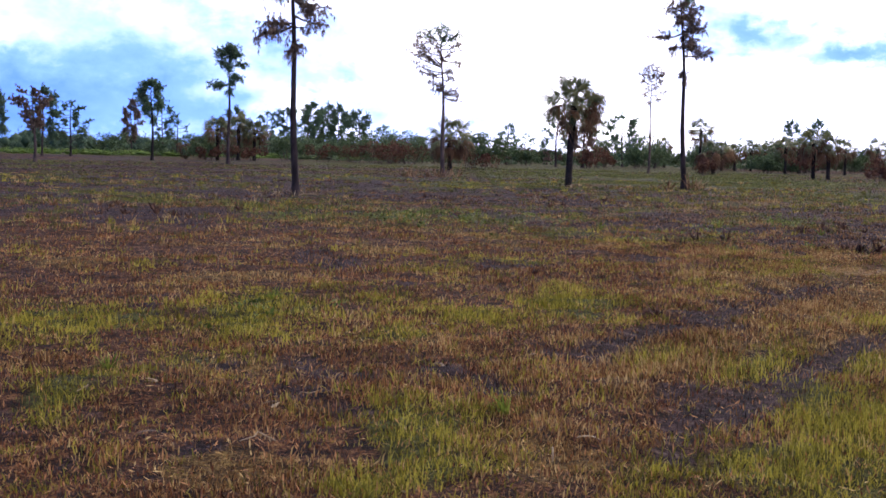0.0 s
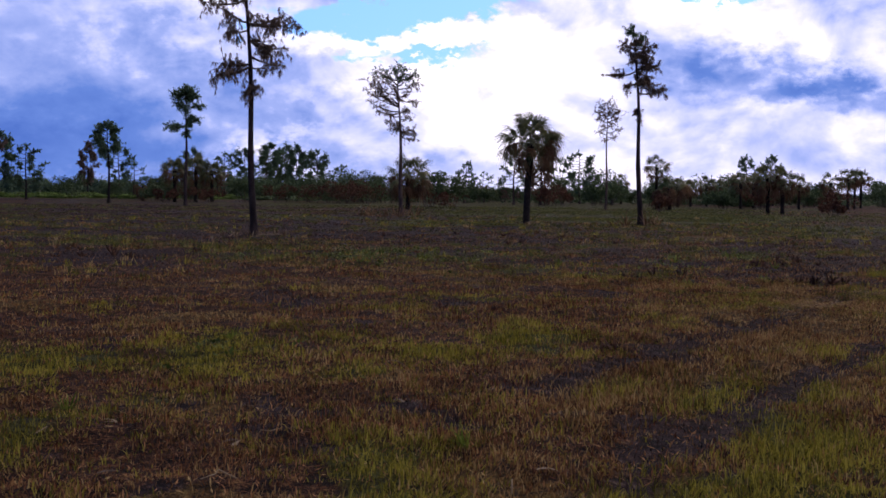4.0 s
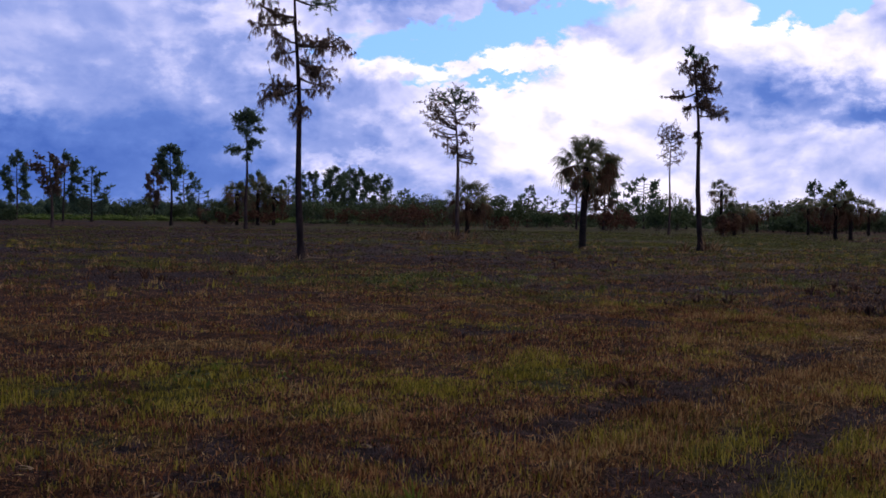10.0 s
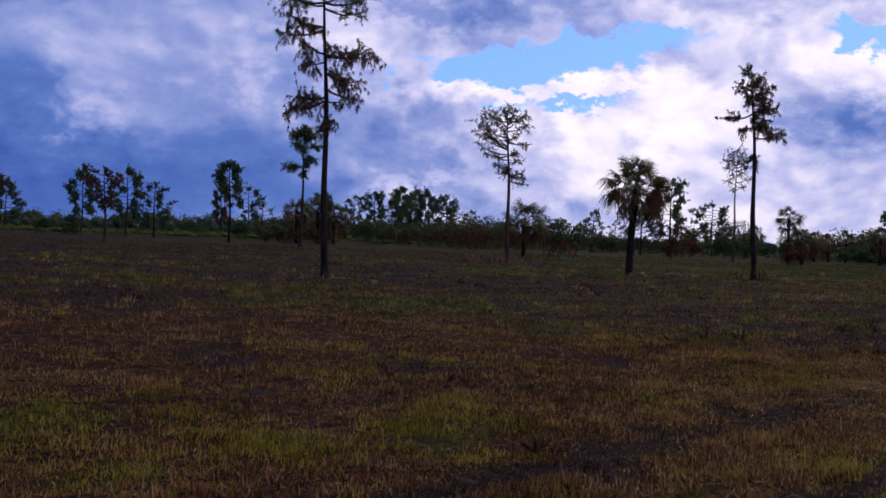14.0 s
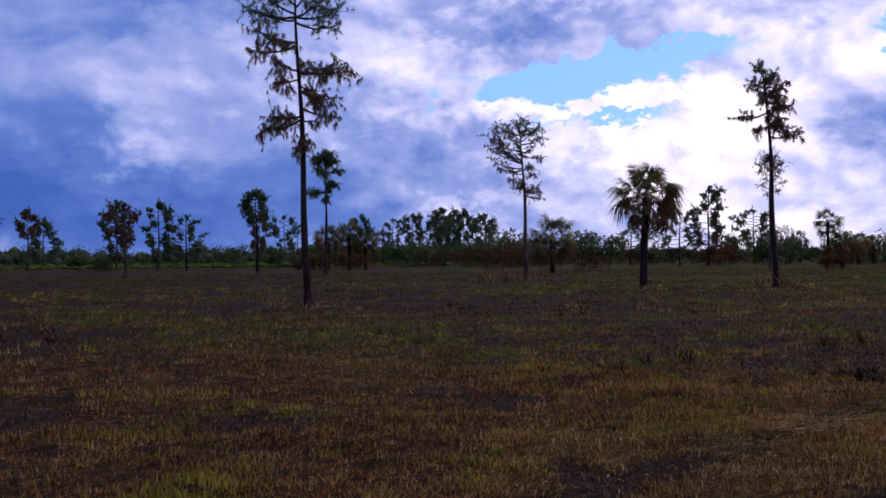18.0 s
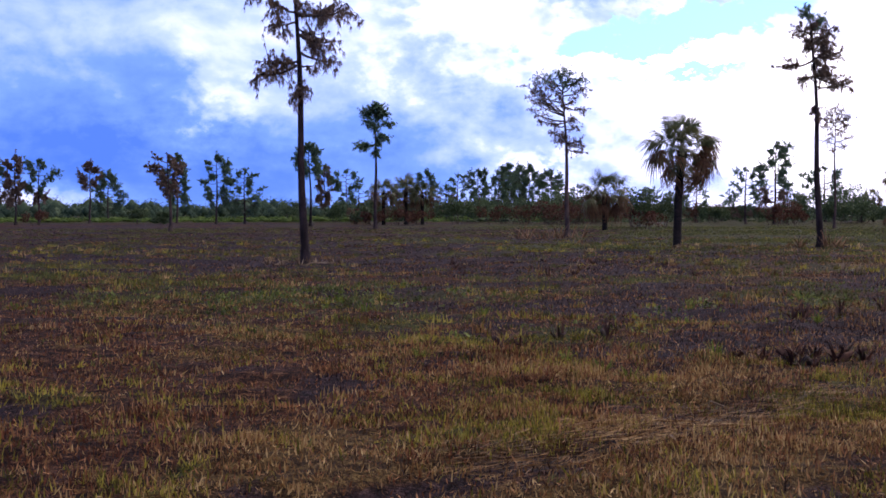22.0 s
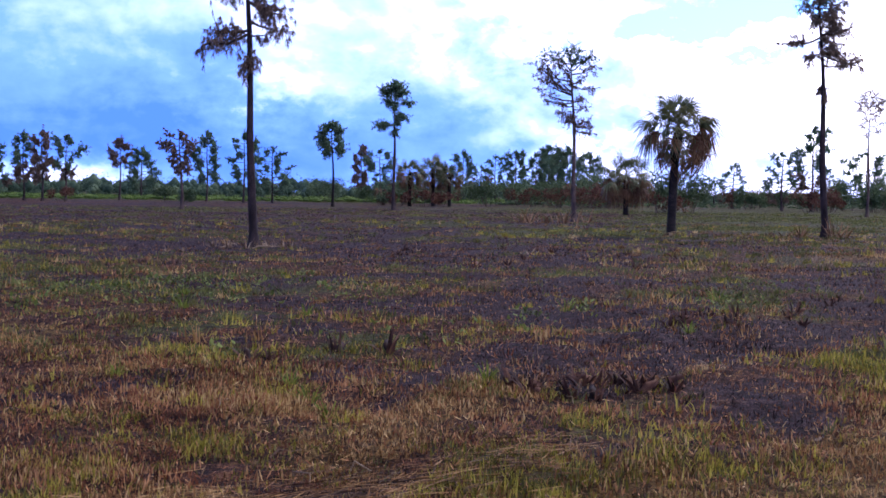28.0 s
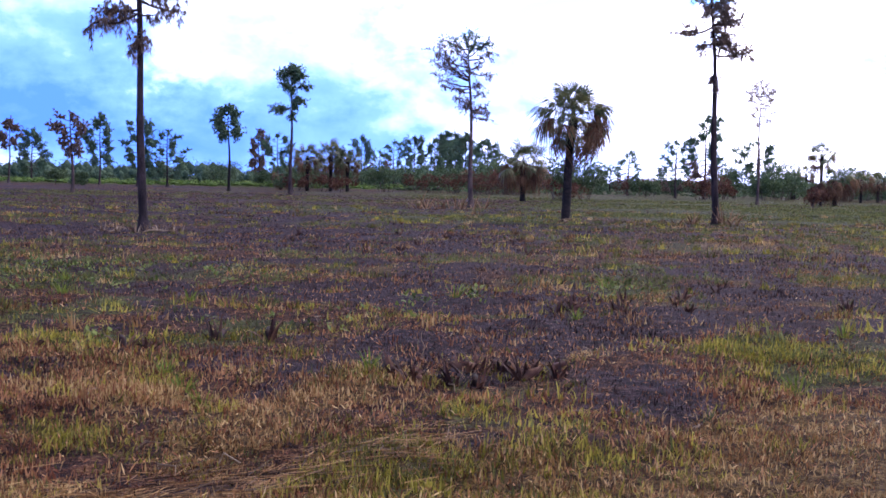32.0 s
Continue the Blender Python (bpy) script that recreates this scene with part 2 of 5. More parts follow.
M_MEADOW = material("bright green scrub leaves", [(0.2, (0.05, 0.10, 0.016)), (0.5, (0.11, 0.18, 0.03)), (0.85, (0.20, 0.27, 0.06))], 0.2, 0.7, 0.2, "island", trans=0.2)
M_GREEN = material("green grass blades", [(0.1, (0.05, 0.05, 0.006)), (0.5, (0.215, 0.185, 0.016)), (0.9, (0.52, 0.43, 0.065))], 0.6, 0.55, 0.3, "attribute", trans=0.3, vary=1.1)
M_DULL = material("dull green grass blades", [(0.15, (0.035, 0.042, 0.012)), (0.5, (0.11, 0.122, 0.032)), (0.85, (0.25, 0.245, 0.075))], 0.3, 0.6, 0.2, "attribute", trans=0.25, vary=0.7)
M_STRAW = material("dry straw blades", [(0.1, (0.05, 0.022, 0.008)), (0.5, (0.315, 0.162, 0.054)), (0.9, (0.64, 0.44, 0.18))], 0.6, 0.7, 0.2, "attribute", trans=0.2, vary=1.1)
M_BROWN = material("red-brown dead blades", [(0.1, (0.025, 0.008, 0.005)), (0.5, (0.195, 0.063, 0.027)), (0.9, (0.54, 0.27, 0.11))], 0.6, 0.75, 0.2, "attribute", trans=0.15, vary=1.1)
M_CHAR = material("charred stubble", [(0.15, (0.008, 0.005, 0.006)), (0.5, (0.034, 0.018, 0.020)), (0.85, (0.15, 0.085, 0.062))], 0.6, 0.9, 0.15, "attribute", vary=1.1)
M_HERB = material("green herb leaves", [(0.15, (0.035, 0.05, 0.010)), (0.5, (0.10, 0.135, 0.026)), (0.85, (0.22, 0.26, 0.06))], 0.6, 0.7, 0.15, "attribute", trans=0.2, vary=0.7)

M_STUB = material("charred red-brown leaf base", [(0.2, (0.014, 0.008, 0.008)), (0.5, (0.065, 0.028, 0.021)), (0.85, (0.19, 0.095, 0.055))], 3, 0.85, 0.2)


# ---- ground ----
def lattice(ix, iy, seed):
    h = (ix * 374761393 + iy * 668265263 + seed * 1442695041) & 0x7FFFFFFF
    h = ((h ^ (h >> 13)) * 1274126177) & 0x7FFFFFFF
    return ((h ^ (h >> 16)) & 0xFFFF) / 65535.0


def value_noise(x, y, seed):
    ix, iy = np.floor(x).astype(np.int64), np.floor(y).astype(np.int64)
    fx, fy = x - ix, y - iy
    fx, fy = fx * fx * (3 - 2 * fx), fy * fy * (3 - 2 * fy)
    a = lattice(ix, iy, seed) * (1 - fx) + lattice(ix + 1, iy, seed) * fx
    b = lattice(ix, iy + 1, seed) * (1 - fx) + lattice(ix + 1, iy + 1, seed) * fx
    return a * (1 - fy) + b * fy


def fbm(x, y, size, seed, octaves=4):
    out, amp, tot = 0, 1.0, 0
    for k in range(octaves):
        out, tot = out + amp * value_noise(x / size * 2**k + 17.3 * k, y / size * 2**k + 9.1 * k, seed + k), tot + amp
        amp *= 0.55
    return out / tot


# patches of cover: x, y, half width, half depth
GREEN_PATCH = [(-0.1, 6.5, 0.42, 0.93), (-0.5, 5.6, 0.21, 0.52), (1.7, 5.8, 0.58, 0.69), (2.7, 8.0, 0.38, 1.65), (-2.2, 8.1, 0.17, 0.37), (-2.5, 7.5, 0.22, 0.37), (-3.3, 11.5, 0.64, 1.03), (-1.6, 12.4, 0.51, 1.3),
               (1.7, 13.4, 0.45, 0.83), (0.6, 12.0, 0.23, 0.68), (-2.9, 31.3, 0.74, 3.5), (1.6, 31.6, 2.54, 4.0), (10.0, 33.3, 0.77, 3.5), (5.6, 24.7, 0.48, 1.5), (1.9, 9.7, 0.18, 0.38), (-0.3, 11.1, 0.18, 0.4), (3.7, 9.6, 0.2, 0.57)]
GREEN_PATCH_2 = [(0.7, 34.4, 0.55, 2.2), (2.5, 29.7, 0.28, 2.4), (4.6, 23.7, 0.36, 0.59), (7.2, 28.9, 0.29, 1.01), (9.7, 31.2, 0.44, 1.62), (3.8, 16.0, 0.09, 0.4), (1.9, 14.3, 0.09, 0.2), (5.8, 21.7, 0.1, 0.35), (6.5, 20.6, 0.1, 0.25),
                 (7.3, 22.3, 0.14, 0.4), (8.5, 29.9, 0.25, 0.9), (-0.4, 31.0, 0.74, 2.6), (0.9, 32.5, 0.8, 3.4), (1.7, 28.6, 0.33, 1.24), (7.1, 29.5, 0.18, 0.65), (6.7, 26.5, 0.21, 0.6), (4.1, 23.8, 0.12, 0.41), (8.1, 18.7, 0.12, 0.32)]
GREEN_PATCH_3 = [(10.7, 24.4, 0.36, 1.28), (5.0, 64.0, 4.5, 8.0), (16.0, 76.0, 7.0, 9.0), (19.0, 97.7, 11.0, 14.0), (14.0, 150.0, 27.0, 30.0), (-3.0, 76.0, 4.0, 5.0), (24.0, 60.0, 6.0, 5.0)]
STRAW_PATCH = [(-0.7, 21.2, 0.52, 0.8), (-2.4, 15.8, 0.7, 1.2), (-4.7, 17.5, 0.56, 1.0), (7.0, 20.8, 0.42, 2.0), (4.3, 16.4, 0.6, 1.4), (3.7, 11.3, 0.6, 2.2), (0.6, 6.3, 0.31, 0.63), (-1.4, 5.9, 0.24, 0.56), (-0.2, 10.7, 0.28, 0.54),
               (2.0, 9.6, 0.33, 0.67), (7.4, 22.0, 0.4, 1.2), (7.0, 16.2, 0.35, 1.9), (1.6, 15.0, 0.15, 0.5), (4.6, 16.3, 0.15, 0.3), (6.5, 17.9, 0.3, 0.35), (0.3, 22.4, 0.15, 0.35)]
STRAW_PATCH_2 = [(3.9, 22.4, 0.44, 0.65), (5.1, 22.1, 0.34, 0.61), (7.0, 21.2, 0.49, 0.74), (5.9, 21.1, 0.33, 0.49), (10.0, 19.7, 0.3, 1.5), (8.9, 19.0, 0.45, 0.49), (10.0, 30.2, 0.39, 1.4), (9.0, 23.7, 0.34, 0.57), (9.6, 18.3, 0.6, 0.7), (8.2, 18.1, 0.6, 0.4), (10.4, 18.6, 0.8, 1.2), (10.7, 20.8, 0.5, 0.9)]
BURNT_PATCH = [(-9.4, 31.6, 0.6, 3.0), (-6.6, 30.0, 0.9, 2.4), (-5.2, 30.5, 0.51, 1.6), (1.4, 44.2, 1.0, 4.5), (6.7, 32.1, 0.9, 2.0), (9.0, 27.1, 0.45, 2.4), (2.1, 11.3, 0.3, 0.5), (3.0, 12.3, 0.42, 1.0), (2.5, 8.6, 0.15, 0.4), (2.0, 7.6, 0.17, 0.55),
               (1.2, 6.5, 0.14, 0.2), (0.3, 8.5, 0.2, 0.42), (-0.8, 8.7, 0.27, 0.7), (-0.5, 7.3, 0.21, 0.27), (-1.4, 6.5, 0.13, 0.22), (-2.0, 5.8, 0.12, 0.18), (-0.1, 15.4, 0.21, 0.8), (-1.0, 18.5, 0.42, 1.4), (4.0, 20.4, 0.49, 0.8), (-0.9, 6.8, 0.08, 0.2), (1.7, 8.4, 0.2, 0.4)]
BURNT_PATCH_2 = [(3.6, 13.3, 0.29, 0.59), (4.4, 14.8, 0.27, 0.75), (-1.4, 9.0, 0.12, 0.32), (-1.6, 19.4, 0.26, 1.4), (1.4, 16.6, 0.24, 0.34), (1.3, 18.4, 0.24, 0.47), (4.5, 21.4, 0.43, 0.7), (7.2, 31.4, 0.59, 2.2), (6.7, 22.2, 0.2, 0.6),
                 (7.5, 24.3, 0.46, 1.5), (9.2, 26.8, 0.39, 2.6), (5.2, 15.1, 0.17, 0.37), (3.6, 13.9, 0.19, 0.29), (3.7, 20.3, 0.45, 0.8), (2.4, 44.4, 2.0, 2.6), (6.5, 45.6, 1.36, 2.8)]
BURNT_PATCH_3 = [(6.2, 22.7, 0.56, 0.5), (7.2, 23.0, 0.46, 0.7), (9.7, 26.5, 0.68, 1.5), (7.4, 30.3, 0.69, 1.2), (5.8, 30.6, 0.61, 1.3), (8.7, 23.9, 0.38, 0.6), (9.4, 21.4, 0.53, 0.7), (8.4, 20.0, 0.12, 0.22), (8.2, 22.2, 0.43, 0.5),
                 (6.6, 21.2, 0.14, 0.45), (0.7, 48.3, 2.07, 3.4), (4.7, 50.6, 0.7, 2.8), (11.9, 37.5, 0.39, 2.6), (12.2, 33.8, 0.28, 1.8), (7.3, 44.2, 0.6, 2.4), (1.3, 32.7, 0.41, 1.2)]


def patches(x, y, rows):
    wx, wy = x + (fbm(x, y, 0.7, 31, 3) - 0.5) * 0.9, y + (fbm(x, y, 0.7, 41, 3) - 0.5) * 1.6
    out = np.zeros_like(x)
    for px, py, rx, ry in rows:
        out = np.maximum(out, np.exp(-(((wx - px) / (rx * 1.15)) ** 2 + ((wy - py) / (ry * 1.15)) ** 2) ** 1.5))
    return out


def rut(x, y):
    """Depth of two old wheel tracks that run away to the right."""
    out = np.zeros_like(x)
    for x0, y0, slope in ((2.3, 11.5, 1.42), (2.5, 8.6, 1.45)):
        line = (y - y0 - slope * (x - x0)) / math.hypot(1, slope)
        out = np.maximum(out, np.exp(-((line / 0.27) ** 2)) * (x > 1.3) * (x < 7.5) * np.clip(0.4 + 1.5 * fbm(x, y, 1.1, 77, 3) ** 1.5, 0, 1))
    return out


def between(x, y):
    """The strip of standing straw between the wheel tracks and past the farther one."""
    line = (y - 10.2 - 1.43 * (x - 2.5)) / 1.745
    return np.exp(-((line / 0.55) ** 2)) * (x > 1.2) * (x < 9.0) * np.clip(0.35 + fbm(x, y, 0.9, 79, 3), 0, 1)


def cover(x, y):
    """Shares of green, straw and burnt cover at places on the ground; the rest is red-brown litter."""
    big, mid = fbm(x, y, 6.5, 3), fbm(x + 40, y, 1.5, 13, 5)
    far = np.clip((y - 45) / 60, 0, 1)
    green = np.clip((fbm(x, y + 90, 1.7, 23, 5) * 0.7 + fbm(x, y, 9.0, 29, 2) * 0.3 - 0.525) * 5.0, 0, 0.55)
    straw = np.clip((mid * 0.75 + fbm(x, y + 7, 8.0, 19, 2) * 0.25 - 0.53) * 5.0, 0, 0.7)
    burnt = np.clip((big * 0.45 + fbm(x, y, 0.9, 53, 5) * 0.55 - 0.515) * 6.0, 0, 1) * 0.9
    green = np.clip(green + np.clip((y - 27) / 12, 0, 1) * np.clip(fbm(x * 0.4, y, 4.0, 113, 4) * 3.0 - 1.4, 0, 0.45), 0, 0.6)
    burnt = np.clip(burnt + np.clip((y - 36) / 18, 0, 1) * 0.5 * (fbm(x, y, 7.0, 67, 4) * 1.6 - 0.1) * (x - 6 < y * 0.08), 0, 1)
    # dark scorched streaks over the middle distance
    burnt = np.clip(burnt + np.clip((y - 23) / 6, 0, 1) * (y < 75) * np.clip(fbm(x * 0.35, y, 2.0, 131, 4) * 6.0 - 3.2, 0, 0.95), 0, 1)
    g, s, b = patches(x, y, GREEN_PATCH + GREEN_PATCH_2 + GREEN_PATCH_3), patches(x, y, STRAW_PATCH + STRAW_PATCH_2), patches(x, y, BURNT_PATCH + BURNT_PATCH_2 + BURNT_PATCH_3)
    s = np.maximum(s, between(x, y))
    b = np.maximum(b * (0.35 + 1.0 * fbm(x, y + 3, 0.45, 89, 3)), rut(x, y))
    g = g * np.where((y > 26) & (y < 60), 0.5, 1.0)
    g, s = g * (0.45 + 0.55 * fbm(x, y, 0.5, 83, 3)) * 1.25, s * (0.4 + 0.6 * fbm(x + 9, y, 0.5, 87, 3)) * 1.2
    green = np.clip(green * (1 - s) * (1 - b) + g, 0, 1)
    straw = np.clip(straw * (1 - b) * (1 - g) + s, 0, 1) * (1 - 0.6 * far)
    burnt = np.clip(burnt * (1 - g) * (1 - s) + b, 0, 1)
    return green, straw, burnt


def height(x, y):
    near = np.exp(-(((x - 4) / 60) ** 2 + ((y - 15) / 60) ** 2))
    return ((fbm(x, y, 1.6, 61) - 0.5) * 0.13 + (fbm(x, y, 0.4, 71, 2) - 0.5) * 0.09) * near - 0.05 * rut(x, y) - 0.2 * np.exp(-(((x + 5) / 9) ** 2 + ((y - 50) / 9) ** 2))


def mesh_of(name, verts, faces_flat, sizes, mat, tint=None):
    me, faces_flat = bpy.data.meshes.new(name), np.asarray(faces_flat, np.int32).ravel()
    me.vertices.add(len(verts))
    me.vertices.foreach_set("co", np.asarray(verts, np.float32).ravel())
    me.loops.add(len(faces_flat))
    me.loops.foreach_set("vertex_index", faces_flat)
    starts = np.concatenate([[0], np.cumsum(sizes)[:-1]]).astype(np.int32)
    me.polygons.add(len(sizes))
    me.polygons.foreach_set("loop_start", starts)
    if tint is not None:
        me.attributes.new("tint", "FLOAT", "POINT").data.foreach_set("value", np.asarray(tint, np.float32))
    me.materials.append(mat)
    me.update(calc_edges=True)
    return me


def graded(fine_a, fine_b, step, end_a, end_b, growth=1.12):
    mid = list(np.arange(fine_a, fine_b, step))
    lo, hi, s = [fine_a], [mid[-1]], step
    while lo[-1] > end_a:
        s *= growth
        lo.append(lo[-1] - s)
    s = step
    while hi[-1] < end_b:
        s *= growth
        hi.append(hi[-1] + s)
    return np.array(lo[:0:-1] + mid + hi[1:])


def build_ground():
    xs, ys = graded(-8, 16, 0.15, -3500, 3500, 1.07), graded(4.5, 28, 0.17, -900, 4500, 1.06)
    X, Y = np.meshgrid(xs, ys)
    x, y = X.ravel(), Y.ravel()
    verts = np.stack([x, y, height(x, y)], 1)
    nx, ny = len(xs), len(ys)
    i = (np.arange(ny - 1)[:, None] * nx + np.arange(nx - 1)).ravel()
    quads = np.stack([i, i + 1, i + nx + 1, i + nx], 1)
    m = bpy.data.materials.new("burnt prairie soil and litter")
    m.use_nodes = True
    N = Nodes(m.node_tree)
    co = N.add("ShaderNodeTexCoord").outputs["Object"]
    att = N.add("ShaderNodeSeparateColor", {0: N.add("ShaderNodeAttribute", attribute_name="cover").outputs["Color"]})
    n1, n2, n3 = N.noise(co, 0.9, 6, 0.65), N.noise(co, 7.0, 5, 0.7), N.noise(co, 45.0, 3, 0.6)
    speck = N.math("MULTIPLY_ADD", N.math("SUBTRACT", n3, 0.5), 0.9, n2)
    litter = N.ramp(speck, [(0.36, (0.006, 0.003, 0.003)), (0.5, (0.034, 0.013, 0.009)), (0.6, (0.112, 0.045, 0.022)), (0.72, (0.24, 0.13, 0.055))])
    soil = N.ramp(speck, [(0.36, (0.005, 0.003, 0.005)), (0.5, (0.022, 0.012, 0.016)), (0.6, (0.058, 0.031, 0.036)), (0.72, (0.12, 0.08, 0.068))])
    straw = N.ramp(speck, [(0.36, (0.016, 0.007, 0.003)), (0.5, (0.07, 0.037, 0.012)), (0.68, (0.21, 0.135, 0.045))])
    green = N.ramp(speck, [(0.36, (0.010, 0.009, 0.003)), (0.5, (0.040, 0.038, 0.009)), (0.68, (0.10, 0.105, 0.03))])
    edge = N.math("MULTIPLY_ADD", N.math("SUBTRACT", n2, 0.5), 0.9, N.math("MULTIPLY", N.math("SUBTRACT", n1, 0.5), 0.4))

    def share(k):
        v = N.math("ADD", att.outputs[k], edge)
        return N.add("ShaderNodeMapRange", {0: v, 1: 0.3, 2: 0.65, 3: 0.0, 4: 1.0}, interpolation_type="SMOOTHSTEP").outputs[0]

    col = N.mix(share(1), litter, straw)
    col = N.mix(share(0), col, green)
    col = N.mix(share(2), col, soil)
    bump = N.add("ShaderNodeBump", {"Strength": 0.9, "Distance": 0.05, "Height": N.math("ADD", n2, n3)})
    p = N.add("ShaderNodeBsdfPrincipled", {"Base Color": col, "Roughness": 0.95, "Specular IOR Level": 0.1, "Normal": bump.outputs[0]})
    N.add("ShaderNodeOutputMaterial", {"Surface": p.outputs[0]})
    me = mesh_of("ground", verts, quads, np.full(len(quads), 4), m)
    g, s, b = cover(x, y)
    # the unburnt scrub beyond the burn is green
    out = np.clip((y - 175) / 40, 0, 1)
    g, s, b = np.maximum(g, out), s * (1 - out), b * (1 - out)
    me.attributes.new("cover", "FLOAT_COLOR", "POINT").data.foreach_set("color", np.stack([g, s, b, np.ones_like(g)], 1).astype(np.float32).ravel())
    me.shade_smooth()
    tagged(new("ground", me), "burnt prairie ground with patchy grass, straw litter and dark soil", "ground", kind="structure")


build_ground()


# ---- grass ----
def blades(x, y, n, size, width, spread, lean, simple=False):
    """n thin bent blades round each place (one triangle each where simple): vertices, flat faces, sizes and tints."""
    k = len(x) * n
    bx, by = np.repeat(x, n) + rng.normal(0, 1, k) * np.repeat(spread, n), np.repeat(y, n) + rng.normal(0, 1, k) * np.repeat(spread, n)
    bz = height(bx, by) - 0.01
    long = np.repeat(size, n) * rng.uniform(0.45, 1.15, k)
    wide = np.repeat(width, n) * rng.uniform(0.6, 1.3, k) / 2
    way, face = rng.uniform(0, 2 * np.pi, k), rng.normal(0, 0.7, k)
    tilt = np.abs(rng.normal(0, 1, k)) * np.repeat(lean, n)
    dx, dy = np.sin(tilt) * np.cos(way), np.sin(tilt) * np.sin(way)
    wx, wy = np.cos(face) * wide, np.sin(face) * wide
    up = np.cos(np.minimum(tilt, 1.45))
    tints = np.clip(np.repeat(rng.uniform(0, 1, len(x)), n) * 0.6 + 0.4 * rng.uniform(0, 1, k), 0, 1)
    if simple:
        P = np.stack([np.stack([bx - wx, by - wy, bz], 1), np.stack([bx + wx, by + wy, bz], 1), np.stack([bx + dx * long, by + dy * long, bz + up * long], 1)], 1)
        return P.reshape(-1, 3), np.arange(3 * k), np.full(k, 3), np.repeat(tints, 3)
    P = np.zeros((k, 5, 3))
    mid = 0.55
    P[:, 0], P[:, 1] = np.stack([bx - wx, by - wy, bz], 1), np.stack([bx + wx, by + wy, bz], 1)
    mx, my, mz = bx + dx * long * mid * 0.7, by + dy * long * mid * 0.7, bz + up * long * mid * 1.05
    P[:, 2], P[:, 3] = np.stack([mx + wx * 0.8, my + wy * 0.8, mz], 1), np.stack([mx - wx * 0.8, my - wy * 0.8, mz], 1)
    P[:, 4] = np.stack([bx + dx * long * 1.15, by + dy * long * 1.15, bz + up * long * 0.95], 1)
    i = np.arange(k)[:, None] * 5
    flat = np.concatenate([i + [0, 1, 2, 3], i + [3, 2, 4]], 1).ravel()
    return P.reshape(-1, 3), flat, np.tile([4, 3], k), np.repeat(tints, 5)


def sown(count, near, far, power):
    """Places thinning out with the distance from a line along the walk."""
    s = rng.choice([0.0, 1.0, 2.0], count, p=[0.32, 0.30, 0.38])
    s = np.where(s == 2.0, rng.uniform(0, 1, count), s)
    ox, oy = -0.35 + 9.25 * s, -0.7 + 12.8 * s
    turn = np.radians(-3.5 + 13 * s) + rng.uniform(-0.40, 0.40, count)
    q = rng.uniform(0, 1, count)
    r = (near**power + q * (far**power - near**power)) ** (1 / power)
    return ox - np.sin(turn) * r, oy + np.cos(turn) * r, r


